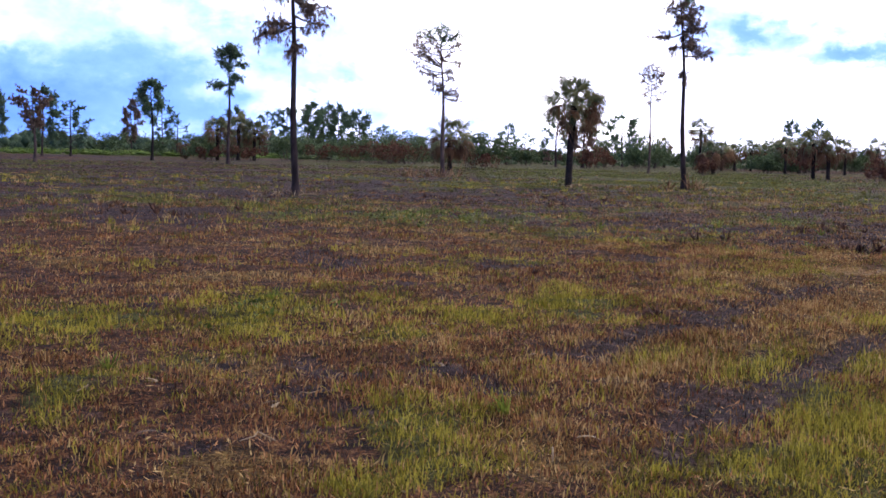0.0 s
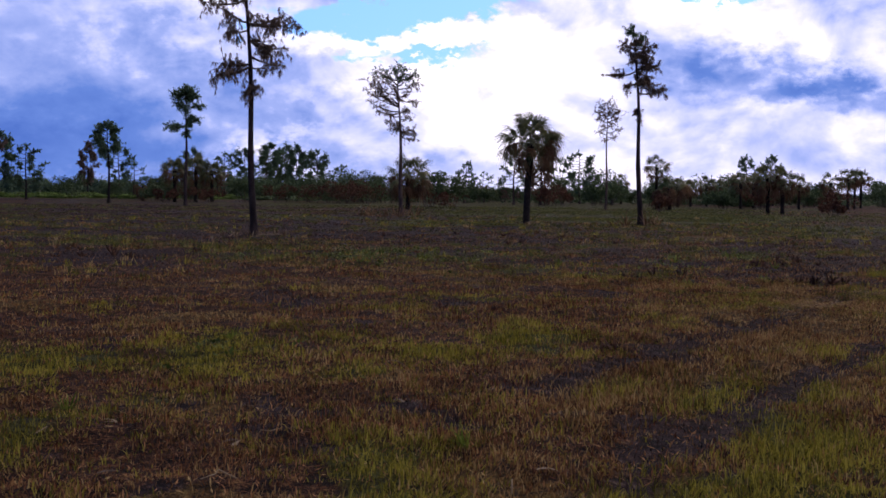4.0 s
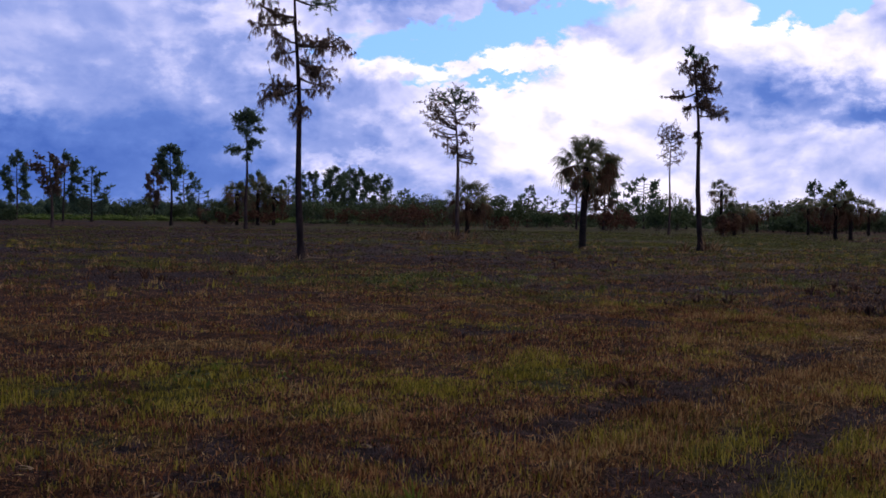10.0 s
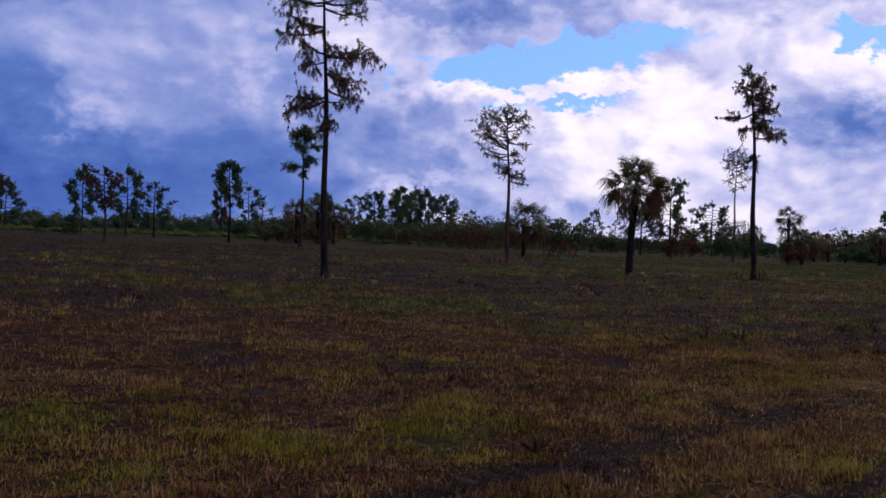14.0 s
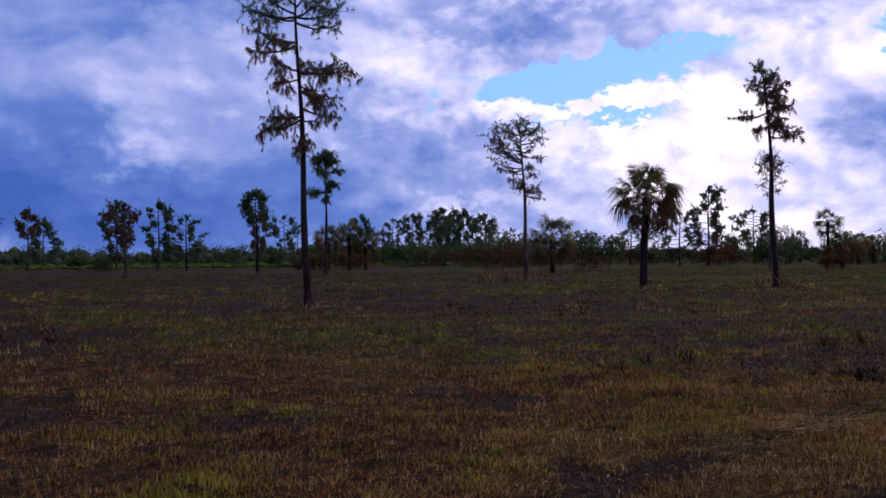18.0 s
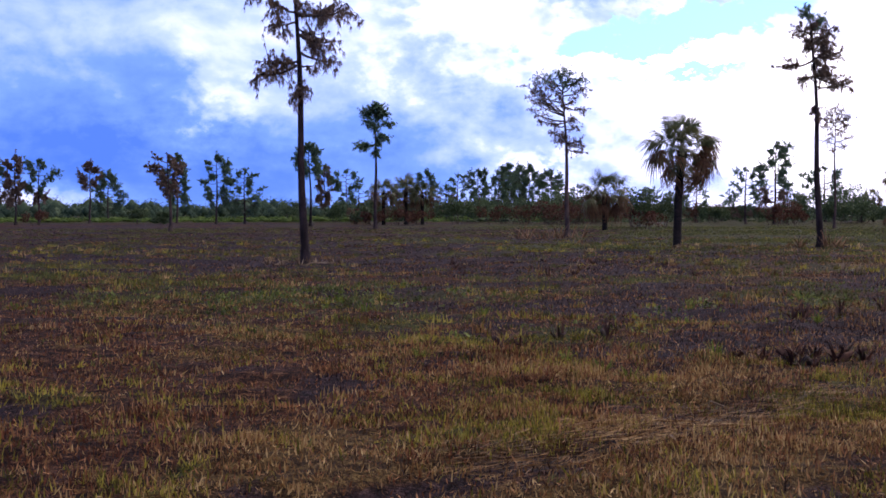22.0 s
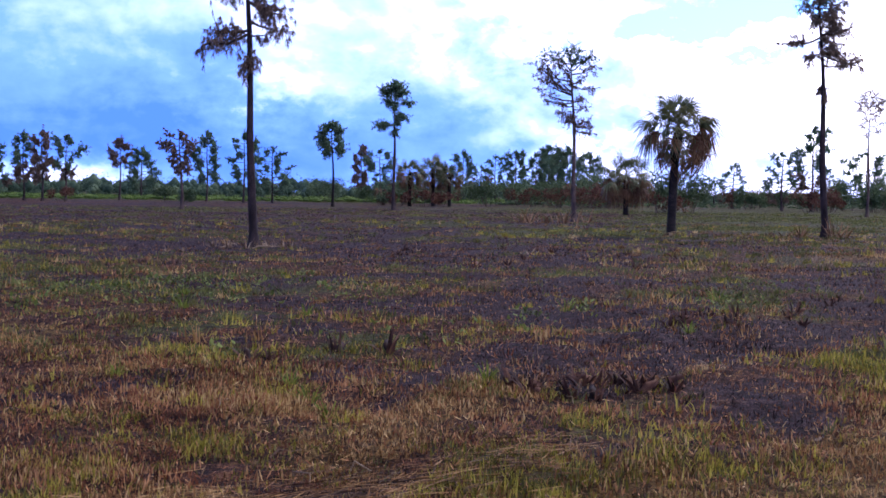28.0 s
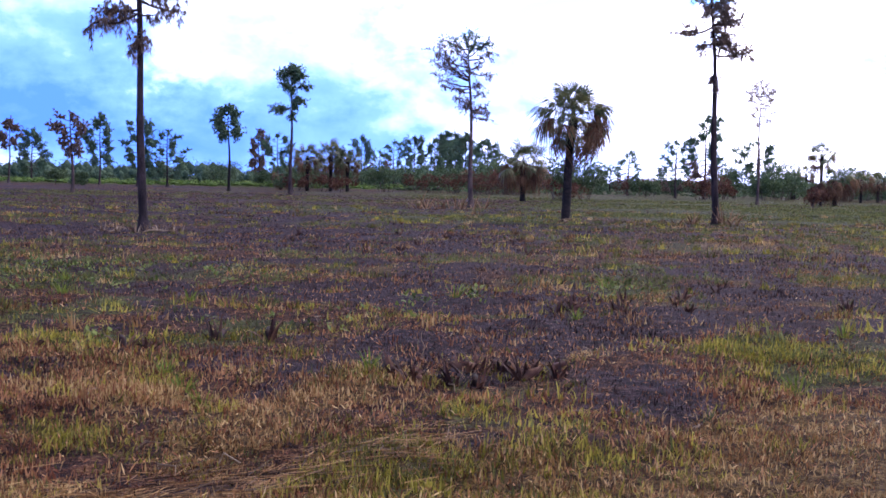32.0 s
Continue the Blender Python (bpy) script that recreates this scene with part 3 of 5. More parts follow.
def build_grass():
    x, y, r = sown(150000, 5.2, 130.0, 0.34)
    g, s, b = cover(x, y)
    pick = rng.uniform(0, 1, len(x))
    tot = g * 1.5 + s * 1.3 + b * 0.5 + 0.45
    pg, ps, pb = g * 1.5 / tot, s * 1.3 / tot, b * 0.5 / tot
    thin = fbm(x, y, 0.45, 97, 3)
    bare = ((b > 0.45) & (rng.uniform(0, 1, len(x)) < 0.5)) | (np.where(y + rng.normal(0, 1.5, len(x)) < 15, rng.uniform(0.2, 0.46, len(x)), np.where((g + s > 0.6) & (y < 24), rng.uniform(0.24, 0.5, len(x)), np.where(y < 26, rng.uniform(0.33, 0.57, len(x)), rng.uniform(0.38, 0.60, len(x))))) > thin)
    kinds = np.where(pick < pg, 0, np.where(pick < pg + ps, 1, np.where(pick < pg + ps + pb, 3, 2)))
    kinds = np.where((kinds == 0) & (y + rng.normal(0, 5, len(y)) > 25), 4, kinds)
    chance, away = rng.uniform(0, 1, len(x)), y + rng.normal(0, 4, len(y)) > 28
    kinds = np.where(~away & (kinds == 2), np.where(chance < 0.07, 0, np.where(chance < 0.3 + 0.1 * (y < 15), 1, 2)), kinds)
    kinds = np.where(away & (kinds == 2), np.where(chance < 0.45, 3, np.where(chance < 0.8, 4, 2)), kinds)
    kinds = np.where(away & (kinds == 1) & (chance < 0.7), 4, kinds)
    # farther off the growth stands in clumps with bare dark soil between
    clump = np.where(y < 34, fbm(x, y, 1.1, 101, 4), 0.4 * fbm(x, y, 1.1, 101, 4) + 0.6 * fbm(x * 0.35, y, 5.0, 103, 4))
    bare |= (y + rng.normal(0, 4, len(y)) > 22) & (clump < rng.uniform(0.45, 0.54, len(x)))
    bare |= (b > 0.6) & (rng.uniform(0, 1, len(x)) < 0.8)
    wide = 0.003 + 0.00045 * r
    for kind, name, mat, n, size, spread, lean, label in (
        (0, "green_grass", M_GREEN, 14, 0.092, 0.06, 0.8, "yellow-green new grass tufts on the burnt ground"),
        (4, "meadow_grass", M_DULL, 9, 0.10, 0.05, 0.85, "dull green grass coming back over burnt ground"),
        (1, "straw_grass", M_STRAW, 10, 0.072, 0.06, 1.0, "tan dry grass tufts, partly flattened"),
        (2, "brown_grass", M_BROWN, 9, 0.058, 0.06, 1.0, "red-brown dead grass and litter on the ground"),
        (3, "charred_stubble", M_CHAR, 3, 0.06, 0.035, 0.8, "black charred grass stubble on dark soil"),
    ):
        m = (kinds == kind) & (~bare | (kind == 3))
        grow = 0.35 + 1.3 * fbm(x[m], y[m], 0.6, 91, 3) ** 1.5 * 1.2
        grow *= 1 + np.where(x[m] < 5, 0.6, 0.15) * between(x[m], y[m])
        bag_v, bag_f, bag_z, bag_t, base = [], [], [], [], 0
        close = r[m] < 15
        for near, pick_n in ((close, n), (~close, max(2, n * 2 // 3))):
            rr = r[m][near]
            v, f, z, t = blades(x[m][near], y[m][near], pick_n, (size * grow * (1 + 0.004 * r[m]))[near], wide[m][near] * (1.0 if near is close else 1.35), spread * (1 + rr * 0.025), np.full(near.sum(), lean), near is not close)
            bag_v.append(v), bag_f.append(f + base), bag_z.append(z), bag_t.append(t)
            base += len(v)
        tagged(new(name, mesh_of(name, np.concatenate(bag_v), np.concatenate(bag_f), np.concatenate(bag_z), mat, np.concatenate(bag_t))), label, "grass", kind="stuff")


build_grass()


def build_tufts():
    """Taller tufts standing in groups over the middle distance."""
    x, y, r = sown(30000, 8.0, 75.0, 0.6)
    g, s, b = cover(x, y)
    group = fbm(x, y, 1.3, 111, 4)
    stand = (group > rng.uniform(0.52, 0.66, len(x))) & (rut(x, y) < 0.3) & ((y + rng.normal(0, 3, len(x)) < 27) | (rng.uniform(0, 1, len(x)) < 0.3))
    pick = rng.uniform(0, 1, len(x))
    for name, mat, n, size, span, label in (
        ("fresh_tufts", M_GREEN, 12, 0.075, (0.0, 0.2), "fresh green grass tufts scattered over burnt soil"),
        ("dry_tufts", M_STRAW, 10, 0.07, (0.2, 0.5), "pale dry grass tufts scattered over burnt soil"),
        ("dead_tufts", M_BROWN, 10, 0.07, (0.5, 1.0), "red-brown dead tufts scattered over burnt soil"),
    ):
        p = np.clip(pick - 0.25 * (g - 0.25) * (pick < 0.72) + 0.12 * s * (pick < 0.45), 0, 0.999)
        m = stand & (p >= span[0]) & (p < span[1])
        v, f, z, t = blades(x[m], y[m], n, size * rng.uniform(0.7, 1.7, m.sum()), 0.006 + 0.0006 * r[m], 0.05 + r[m] * 0.0014, np.full(m.sum(), 0.75), True)
        tagged(new(name, mesh_of(name, v, f, z, mat, t)), label, "grass", kind="stuff")


build_tufts()


def build_clumps():
    """Knee-low clumps of regrowth and dry grass over the middle distance."""
    x, y, r = sown(2600, 24.0, 72.0, 0.8)
    g, s, b = cover(x, y)
    stand = (fbm(x * 0.5, y, 2.4, 141, 4) > rng.uniform(0.44, 0.6, len(x))) & (b < 0.75)
    pick = rng.uniform(0, 1, len(x)) - 0.25 * g
    for name, mat, low, high, label in (
        ("regrowth_clumps", M_GREEN, -1.0, 0.3, "yellow-green regrowth clumps on scorched ground"),
        ("sedge_clumps", M_DULL, 0.3, 0.62, "dull green sedge clumps on scorched ground"),
        ("dry_clumps", M_STRAW, 0.62, 1.1, "pale dry grass clumps on scorched ground"),
    ):
        m = stand & (pick >= low) & (pick < high)
        v, f, z, t = blades(x[m], y[m], 16, rng.uniform(0.10, 0.22, m.sum()), 0.008 + 0.0006 * r[m], rng.uniform(0.05, 0.16, m.sum()), np.full(m.sum(), 0.7), True)
        tagged(new(name, mesh_of(name, v, f, z, mat, t)), label, "grass", kind="stuff")


build_clumps()


# ---- trees ----
def part(name, me, parent, label=""):
    ob = new(name, me)
    ob.parent = parent
    return tagged(ob, label)


class Bag:
    """Vertices and faces of one mesh."""

    def __init__(self):
        self.v, self.f, self.z, self.n = [], [], [], 0

    def put(self, verts, flat, sizes):
        self.v.append(np.asarray(verts, float)), self.f.append(np.asarray(flat) + self.n), self.z.append(np.asarray(sizes))
        self.n += len(verts)

    def tube(self, pts, radii, sides=8, knobs=0.0):
        pts = [Vector(p) for p in pts]
        rings = []
        for i, p in enumerate(pts):
            way = (pts[min(i + 1, len(pts) - 1)] - pts[max(i - 1, 0)]).normalized()
            a = way.orthogonal().normalized() if abs(way.z) < 0.9 else way.cross(Vector((0, 1, 0))).normalized()
            c = way.cross(a)
            for k in range(sides):
                q = 2 * math.pi * k / sides
                w = radii[i] * (1 + knobs * rnd.uniform(-1, 1))
                rings.append(p + (a * math.cos(q) + c * math.sin(q)) * w)
        flat, sizes = [], []
        for i in range(len(pts) - 1):
            for k in range(sides):
                l = (k + 1) % sides
                flat += [i * sides + k, i * sides + l, (i + 1) * sides + l, (i + 1) * sides + k]
                sizes.append(4)
        flat += list(range((len(pts) - 1) * sides, len(pts) * sides))
        sizes.append(sides)
        self.put(rings, flat, sizes)

    def tufts(self, centres, n, long, wide, droop=0.25):
        """Bundles of thin needles round each centre."""
        c = np.repeat(np.asarray(centres, float), n, 0)
        k = len(c)
        d = rng.normal(0, 1, (k, 3))
        d[:, 2] -= droop * 1.2
        d /= np.linalg.norm(d, axis=1)[:, None]
        side = np.cross(d, rng.normal(0, 1, (k, 3)))
        side /= np.linalg.norm(side, axis=1)[:, None] + 1e-6
        L = long * rng.uniform(0.6, 1.2, k)[:, None]
        tip = c + d * L
        tip[:, 2] -= droop * L[:, 0] * 0.4
        V = np.stack([c - side * wide / 2, c + side * wide / 2, tip], 1).reshape(-1, 3)
        self.put(V, np.arange(3 * k), np.full(k, 3))

    def leaves(self, centres, size, flatness=1.0):
        c = np.asarray(centres, float)
        k = len(c)
        a = rng.normal(0, 1, (k, 3))
        a /= np.linalg.norm(a, axis=1)[:, None]
        b = np.cross(a, rng.normal(0, 1, (k, 3)))
        b /= np.linalg.norm(b, axis=1)[:, None] + 1e-6
        s = size * rng.uniform(0.6, 1.4, k)[:, None]
        V = np.stack([c - a * s, c - b * s * 0.45, c + a * s, c + b * s * 0.45], 1).reshape(-1, 3)
        self.put(V, np.arange(4 * k), np.full(k, 4))

    def mesh(self, name, mat, smooth=False):
        me = mesh_of(name, np.concatenate(self.v), np.concatenate(self.f), np.concatenate(self.z), mat)
        if smooth:
            me.shade_smooth()
        return me


def bent(a, b, sag, n=5):
    a, b = Vector(a), Vector(b)
    return [a.lerp(b, t) + Vector((0, 0, sag * 4 * t * (1 - t))) + Vector((rnd.uniform(-1, 1), rnd.uniform(-1, 1), rnd.uniform(-1, 1))) * 0.04 * (0 < t < 1) for t in [i / (n - 1) for i in range(n)]]


def pine(name, label, x, y, top, foot, lean, limbs, green_above=99.0, twigs=42, tuft=(16, 0.165, 0.028), group="", puff=1.0, sides=3, inner=0.45, every=1, sunk=0.0):
    """A pine with its trunk, its limbs (height at trunk, reach to the side, height of end, clump radius) and the needles on each limb."""
    tree = tagged(new(name), label, "tree", group)
    tree.matrix_basis = pose(x, y, -sunk)
    hs = [-0.1, 0.15, 0.5, 1.2] + [1.2 + (top - 1.2) * k / 10 for k in range(1, 11)]

    def axis(h):
        return Vector((lean * (max(h, 0) / top) ** 1.3 + 0.05 * math.sin(h * 0.9 + x), 0.05 * math.sin(h * 0.7), h))

    rad = [foot * (1.75 if h < 0 else 1.4 if h < 0.3 else 1.05 if h < 0.9 else 1) * (1 - 0.86 * (max(h, 0) / top) ** 1.15) for h in hs]
    bag = Bag()
    bag.tube([axis(h) for h in hs], rad, 10, 0.07)
    part("trunk", bag.mesh("trunk", M_BARK, True), tree)
    for z0, dx, z1, r in limbs:
        a = axis(z0)
        deep = rnd.uniform(-1, 1) * max(abs(dx) * 0.6, 0.35)
        end = Vector((axis(z1).x + dx, a.y + deep, z1))
        wood = Bag()
        wood.tube(bent(a, end, -0.1 * abs(dx)), [max(0.012, 0.05 * (1 - 0.17 * k) * min(1.0, abs(dx) * 0.5 + 0.5)) for k in range(5)], 5)
        spots = []
        for k in range(max(3, int(twigs * (r / 0.35) ** 1.6))):
            f = rnd.uniform(inner, 1.08) if abs(dx) > 0.5 else rnd.uniform(min(inner, 0.3 + inner * 0.4), 1.1)
            base = a.lerp(end, min(f, 1.0))
            o = Vector((rnd.gauss(0, 1) * 0.55, rnd.gauss(0, 1) * 0.6, rnd.gauss(0, 1) * 0.60 - 0.1)) * r * puff * (0.55 + 0.5 * f)
            tip = a.lerp(end, f) + o
            if z0 < green_above and inner < 0.5:
                tip.z -= abs(rnd.gauss(0, 0.45)) * r
            if k % every == 0:
                wood.tube([base, (base + tip) / 2 + Vector((0, 0, -0.04)), tip], [0.012, 0.009, 0.005], sides)
            spots += [tip, (base + tip * 2) / 3]
        limb = part("limb", wood.mesh("limb", M_LIMB), tree)
        if spots:
            leaf = Bag()
            leaf.tufts(spots, tuft[0], tuft[1], tuft[2], (1.3 if inner < 0.5 else 0.6) if z0 < green_above else 0.2)
            part("needles", leaf.mesh("needles", M_NEEDLE if z1 > green_above else M_SCORCH), limb)
    return tree


pine("pine_tree", "tall slash pine with charred trunk, scorched lower boughs and green top", -4.07, 50.4, 12.05, 0.145, -0.35, [
    (11.2, 0.0, 11.8, 0.40), (10.6, -0.6, 11.4, 0.40), (10.5, 0.7, 11.2, 0.40), (10.3, -1.2, 11.2, 0.38), (10.2, -1.8, 10.6, 0.42), (10.2, 1.2, 10.9, 0.38),
    (10.2, 1.6, 10.3, 0.42), (10.1, -1.2, 10.4, 0.33), (10.0, 1.3, 9.9, 0.28), (9.3, -1.2, 9.6, 0.42), (9.2, -1.6, 9.1, 0.25), (9.3, -0.6, 9.4, 0.28),
    (8.3, -0.9, 8.8, 0.36), (8.0, -0.7, 7.9, 0.30), (8.4, 0.3, 8.6, 0.25), (8.2, 1.0, 8.5, 0.30), (8.2, 1.7, 8.6, 0.36), (8.3, 1.9, 8.3, 0.28)] + [
    (7.8, 0.5, 7.6, 0.30), (7.6, 0.9, 7.2, 0.33), (7.6, 1.3, 7.3, 0.28), (7.0, 1.1, 6.7, 0.25), (6.7, -1.1, 6.7, 0.42), (6.6, -0.6, 6.8, 0.28),
    (6.6, -1.25, 6.2, 0.30), (6.6, 0.6, 6.5, 0.15), (6.2, 0.15, 5.8, 0.30), (6.1, -0.2, 5.6, 0.22)], 9.7, 34, (14, 0.165, 0.024), puff=1.2, sunk=0.18)
pine("pine_tree", "slender leaning pine with charred trunk and scorched brown crown", 14.7, 65.2, 10.3, 0.145, -0.45, [(z0, 0.84 * dx, z1, 0.95 * r) for z0, dx, z1, r in [
    (9.6, -0.2, 10.0, 0.36), (9.4, 0.6, 9.7, 0.36), (9.0, -0.6, 9.3, 0.34), (9.0, 0.95, 9.2, 0.34), (8.5, -0.2, 8.6, 0.36), (8.6, 0.5, 8.9, 0.38), (8.0, 1.3, 8.2, 0.32),
    (8.0, 0.75, 8.3, 0.36), (7.9, -1.35, 7.75, 0.24), (7.9, -1.7, 7.75, 0.20), (7.3, -0.6, 7.2, 0.30), (7.2, 0.35, 7.4, 0.36), (7.3, 0.95, 7.3, 0.34), (7.2, 1.6, 6.9, 0.32),
    (7.4, 0.6, 7.7, 0.34), (6.8, 1.2, 6.9, 0.22), (6.2, -0.1, 5.8, 0.22), (6.0, 0.1, 5.5, 0.2), (8.3, 0.9, 8.7, 0.3), (9.2, 0.2, 9.4, 0.3), (7.7, 0.2, 7.9, 0.3)]], 9.5, 32, puff=1.05, inner=0.5)
pine("pine_tree", "burnt pine with an open vase-shaped crown of sparse brown tufts", 3.2, 86.0, 9.7, 0.14, -0.3, [
    (8.6, -0.9, 9.7, 0.28), (8.8, -0.2, 9.8, 0.28), (8.8, 0.5, 9.8, 0.28), (8.6, 0.95, 9.4, 0.26), (7.4, -2.1, 9.0, 0.26), (7.3, -2.2, 8.5, 0.26), (7.4, -1.6, 9.2, 0.26),
    (7.2, -1.1, 8.2, 0.28), (7.2, -1.5, 8.3, 0.24), (6.8, -1.55, 7.0, 0.24), (6.6, -0.8, 6.8, 0.26), (7.8, 0.75, 8.3, 0.24), (7.4, 0.05, 7.9, 0.28), (6.8, 0.55, 7.1, 0.26)] + [
    (6.4, 0.75, 6.6, 0.24), (5.8, -0.15, 6.0, 0.30), (5.7, -0.4, 5.8, 0.24), (5.6, 0.85, 5.8, 0.24), (5.5, 1.15, 5.4, 0.20), (5.4, 0.3, 5.5, 0.28), (8.0, -0.4, 8.7, 0.26), (5.3, 1.1, 5.1, 0.16)] + [
    (9.0, -1.4, 9.6, 0.28), (8.9, 1.25, 9.5, 0.28), (8.4, 1.4, 8.9, 0.26), (8.0, -1.8, 8.8, 0.26), (7.8, 1.2, 7.6, 0.24), (8.6, 0.2, 9.3, 0.26), (8.5, -1.0, 9.2, 0.26), (6.9, -2.0, 7.6, 0.24), (6.0, -0.9, 6.3, 0.24), (9.1, 0.1, 10.0, 0.26)], 9.2, 42, (11, 0.14, 0.026), puff=1.4, inner=0.5)
pine("pine_tree", "green slash pine with layered open boughs and bare lower trunk", -16.0, 125.5, 11.6, 0.17, 0.1, [
    (10.9, 0.0, 11.4, 0.50), (10.3, -1.2, 10.8, 0.50), (10.3, 0.9, 10.7, 0.50), (9.6, 1.4, 9.7, 0.45), (9.5, -1.0, 9.9, 0.45), (9.0, -0.1, 9.4, 0.50), (8.3, 1.2, 8.2, 0.42), (8.3, 0.6, 8.6, 0.4),
    (7.8, -1.8, 7.7, 0.45), (7.7, -1.1, 7.6, 0.42), (7.2, 0.0, 6.9, 0.40), (7.6, 0.3, 7.9, 0.4), (10.0, 0.2, 10.4, 0.5), (10.6, -0.6, 11.1, 0.45), (10.6, 0.5, 11.1, 0.45)], 0.0, 32, (15, 0.22, 0.045))
pine("pine_tree", "thin dead-looking pine with a wispy open crown", 24.4, 122.5, 10.5, 0.12, 0.0, [
    (9.4, 0.0, 10.4, 0.40), (9.2, -0.7, 10.1, 0.36), (9.2, 0.6, 10.2, 0.36), (9.0, -1.3, 9.5, 0.34), (9.0, 1.2, 9.6, 0.34), (8.4, -0.9, 8.9, 0.34), (8.4, 1.0, 8.9, 0.36), (8.0, 0.5, 8.4, 0.36),
    (7.8, -0.4, 8.1, 0.34), (7.4, 1.2, 7.8, 0.30), (7.2, -0.8, 7.6, 0.26), (7.0, 0.8, 7.1, 0.30), (6.8, -0.2, 6.9, 0.28), (9.0, 0.3, 9.5, 0.34), (8.6, -0.4, 9.2, 0.34), (8.7, 0.8, 9.3, 0.34)], 99, 24, (9, 0.16, 0.032), puff=1.35, inner=0.5)


def random_limbs(r, top, low, reach, count, shape):
    """Limbs for a pine of the open woods: shape 'tip' (pointed), 'flat' (flat-topped) or 'column'."""
    out = []
    count = int(count * 1.05)
    for k in range(count):
        f = (k + r.uniform(0.2, 0.8)) / count
        z = top * (low + (0.97 - low) * f)
        w = {"tip": 0.95 - 1.1 * abs(f - 0.4), "flat": 0.45 + 0.6 * f if f < 0.85 else 0.7, "column": 0.95 - 0.7 * abs(f - 0.45)}[shape]
        side = reach * w * (1 if k % 2 else -1) * r.uniform(0.25, 1.1)
        out.append((z - top * 0.05, side, min(top, z + r.uniform(-0.1, 0.3)), top * 0.058 * r.uniform(0.7, 1.3)))
    out.append((top * 0.93, r.uniform(-0.2, 0.2), top, top * 0.05))
    return out


# the farther pines: place, height, lowest limb, reach, limbs, shape, first green height, label
FAR_PINES = [
    (-26.8, 145.0, 8.9, 0.66, 2.0, 12, "tip", 1.0, "slash pine with a pointed green crown"),
    (-31.1, 113.0, 6.3, 0.48, 1.7, 15, "flat", 99, "scorched pine with sparse grey-brown crown"),
    (-58.0, 191.0, 9.9, 0.30, 2.2, 18, "column", 3.0, "green pine in a small stand"),
    (-46.6, 174.0, 9.0, 0.25, 2.2, 16, "column", 2.0, "green pine with a ragged crown"),
    (-43.4, 176.0, 7.2, 0.15, 2.6, 24, "column", 1.0, "bushy green pine with low boughs"),
    (-71.0, 190.0, 8.9, 0.58, 1.6, 11, "tip", 99, "thin scorched pine with sparse crown"),
    (-79.5, 217.5, 8.6, 0.16, 3.4, 28, "tip", 1.0, "bushy dark green pine beyond the burn"),
    (-74.8, 168.7, 8.8, 0.30, 1.6, 16, "column", 5.0, "tall pine in a scorched stand"),
    (-70.4, 165.3, 8.8, 0.30, 1.8, 16, "flat", 99, "scorched brown pine in a stand"),
    (-68.6, 168.0, 8.4, 0.35, 1.9, 15, "flat", 4.0, "green-topped pine in a stand"),
    (-82.0, 175.0, 8.0, 0.25, 1.9, 15, "column", 3.0, "green pine beside the scorched stand"),
]
FAR_PINES_2 = [
    (-52.0, 261.0, 10.6, 0.25, 2.1, 16, "tip", 99, "scorched brown pine at the burn's edge"),
    (-38.4, 218.0, 8.4, 0.35, 2.2, 16, "flat", 2.0, "green pine with a rounded crown"),
    (-30.4, 253.0, 9.3, 0.25, 2.2, 18, "column", 2.0, "green pine with a full crown"),
    (-23.2, 228.0, 6.2, 0.3, 1.9, 12, "column", 4.5, "thin half-scorched pine above the scrub"),
    (-18.0, 232.0, 6.0, 0.5, 2.0, 10, "flat", 2.0, "low flat-topped pine above green scrub"),
    (-20.4, 252.0, 9.4, 0.5, 2.6, 16, "flat", 2.0, "flat-topped green pine above the scrub"),
    (-17.5, 285.0, 11.6, 0.5, 2.4, 16, "flat", 2.0, "flat-topped green pine, taller"),
    (-10.2, 244.0, 9.9, 0.4, 2.4, 17, "flat", 2.0, "green pine with an open crown"),
    (-6.2, 246.0, 8.9, 0.45, 2.4, 15, "flat", 2.0, "green pine with an open crown"),
]
FAR_PINES_4 = [
    (-12.6, 252.0, 9.2, 0.4, 2.6, 16, "flat", 2.0, "green pine with an open crown"),
    (-8.0, 266.0, 9.4, 0.3, 2.6, 16, "column", 2.0, "green pine in the far clump"),
    (-24.5, 254.0, 8.6, 0.25, 2.4, 16, "column", 2.0, "green pine in the far clump"),
    (-16.0, 246.0, 8.8, 0.45, 2.6, 14, "flat", 2.0, "flat-topped green pine above the scrub"),
    (-2.0, 258.0, 6.6, 0.2, 2.4, 14, "column", 1.0, "bushy green pine with low boughs"),
    (-34.0, 206.0, 5.6, 0.25, 1.8, 12, "column", 1.0, "small green pine above the scrub"),
    (-28.5, 216.0, 6.2, 0.3, 1.9, 12, "tip", 1.0, "small green pine above the scrub"),
    (-31.0, 230.0, 6.6, 0.3, 2.0, 12, "column", 1.0, "small green pine above the scrub"),
    (-14.6, 262.0, 8.0, 0.1, 2.6, 18, "column", 1.0, "bushy green pine with low boughs"),
]
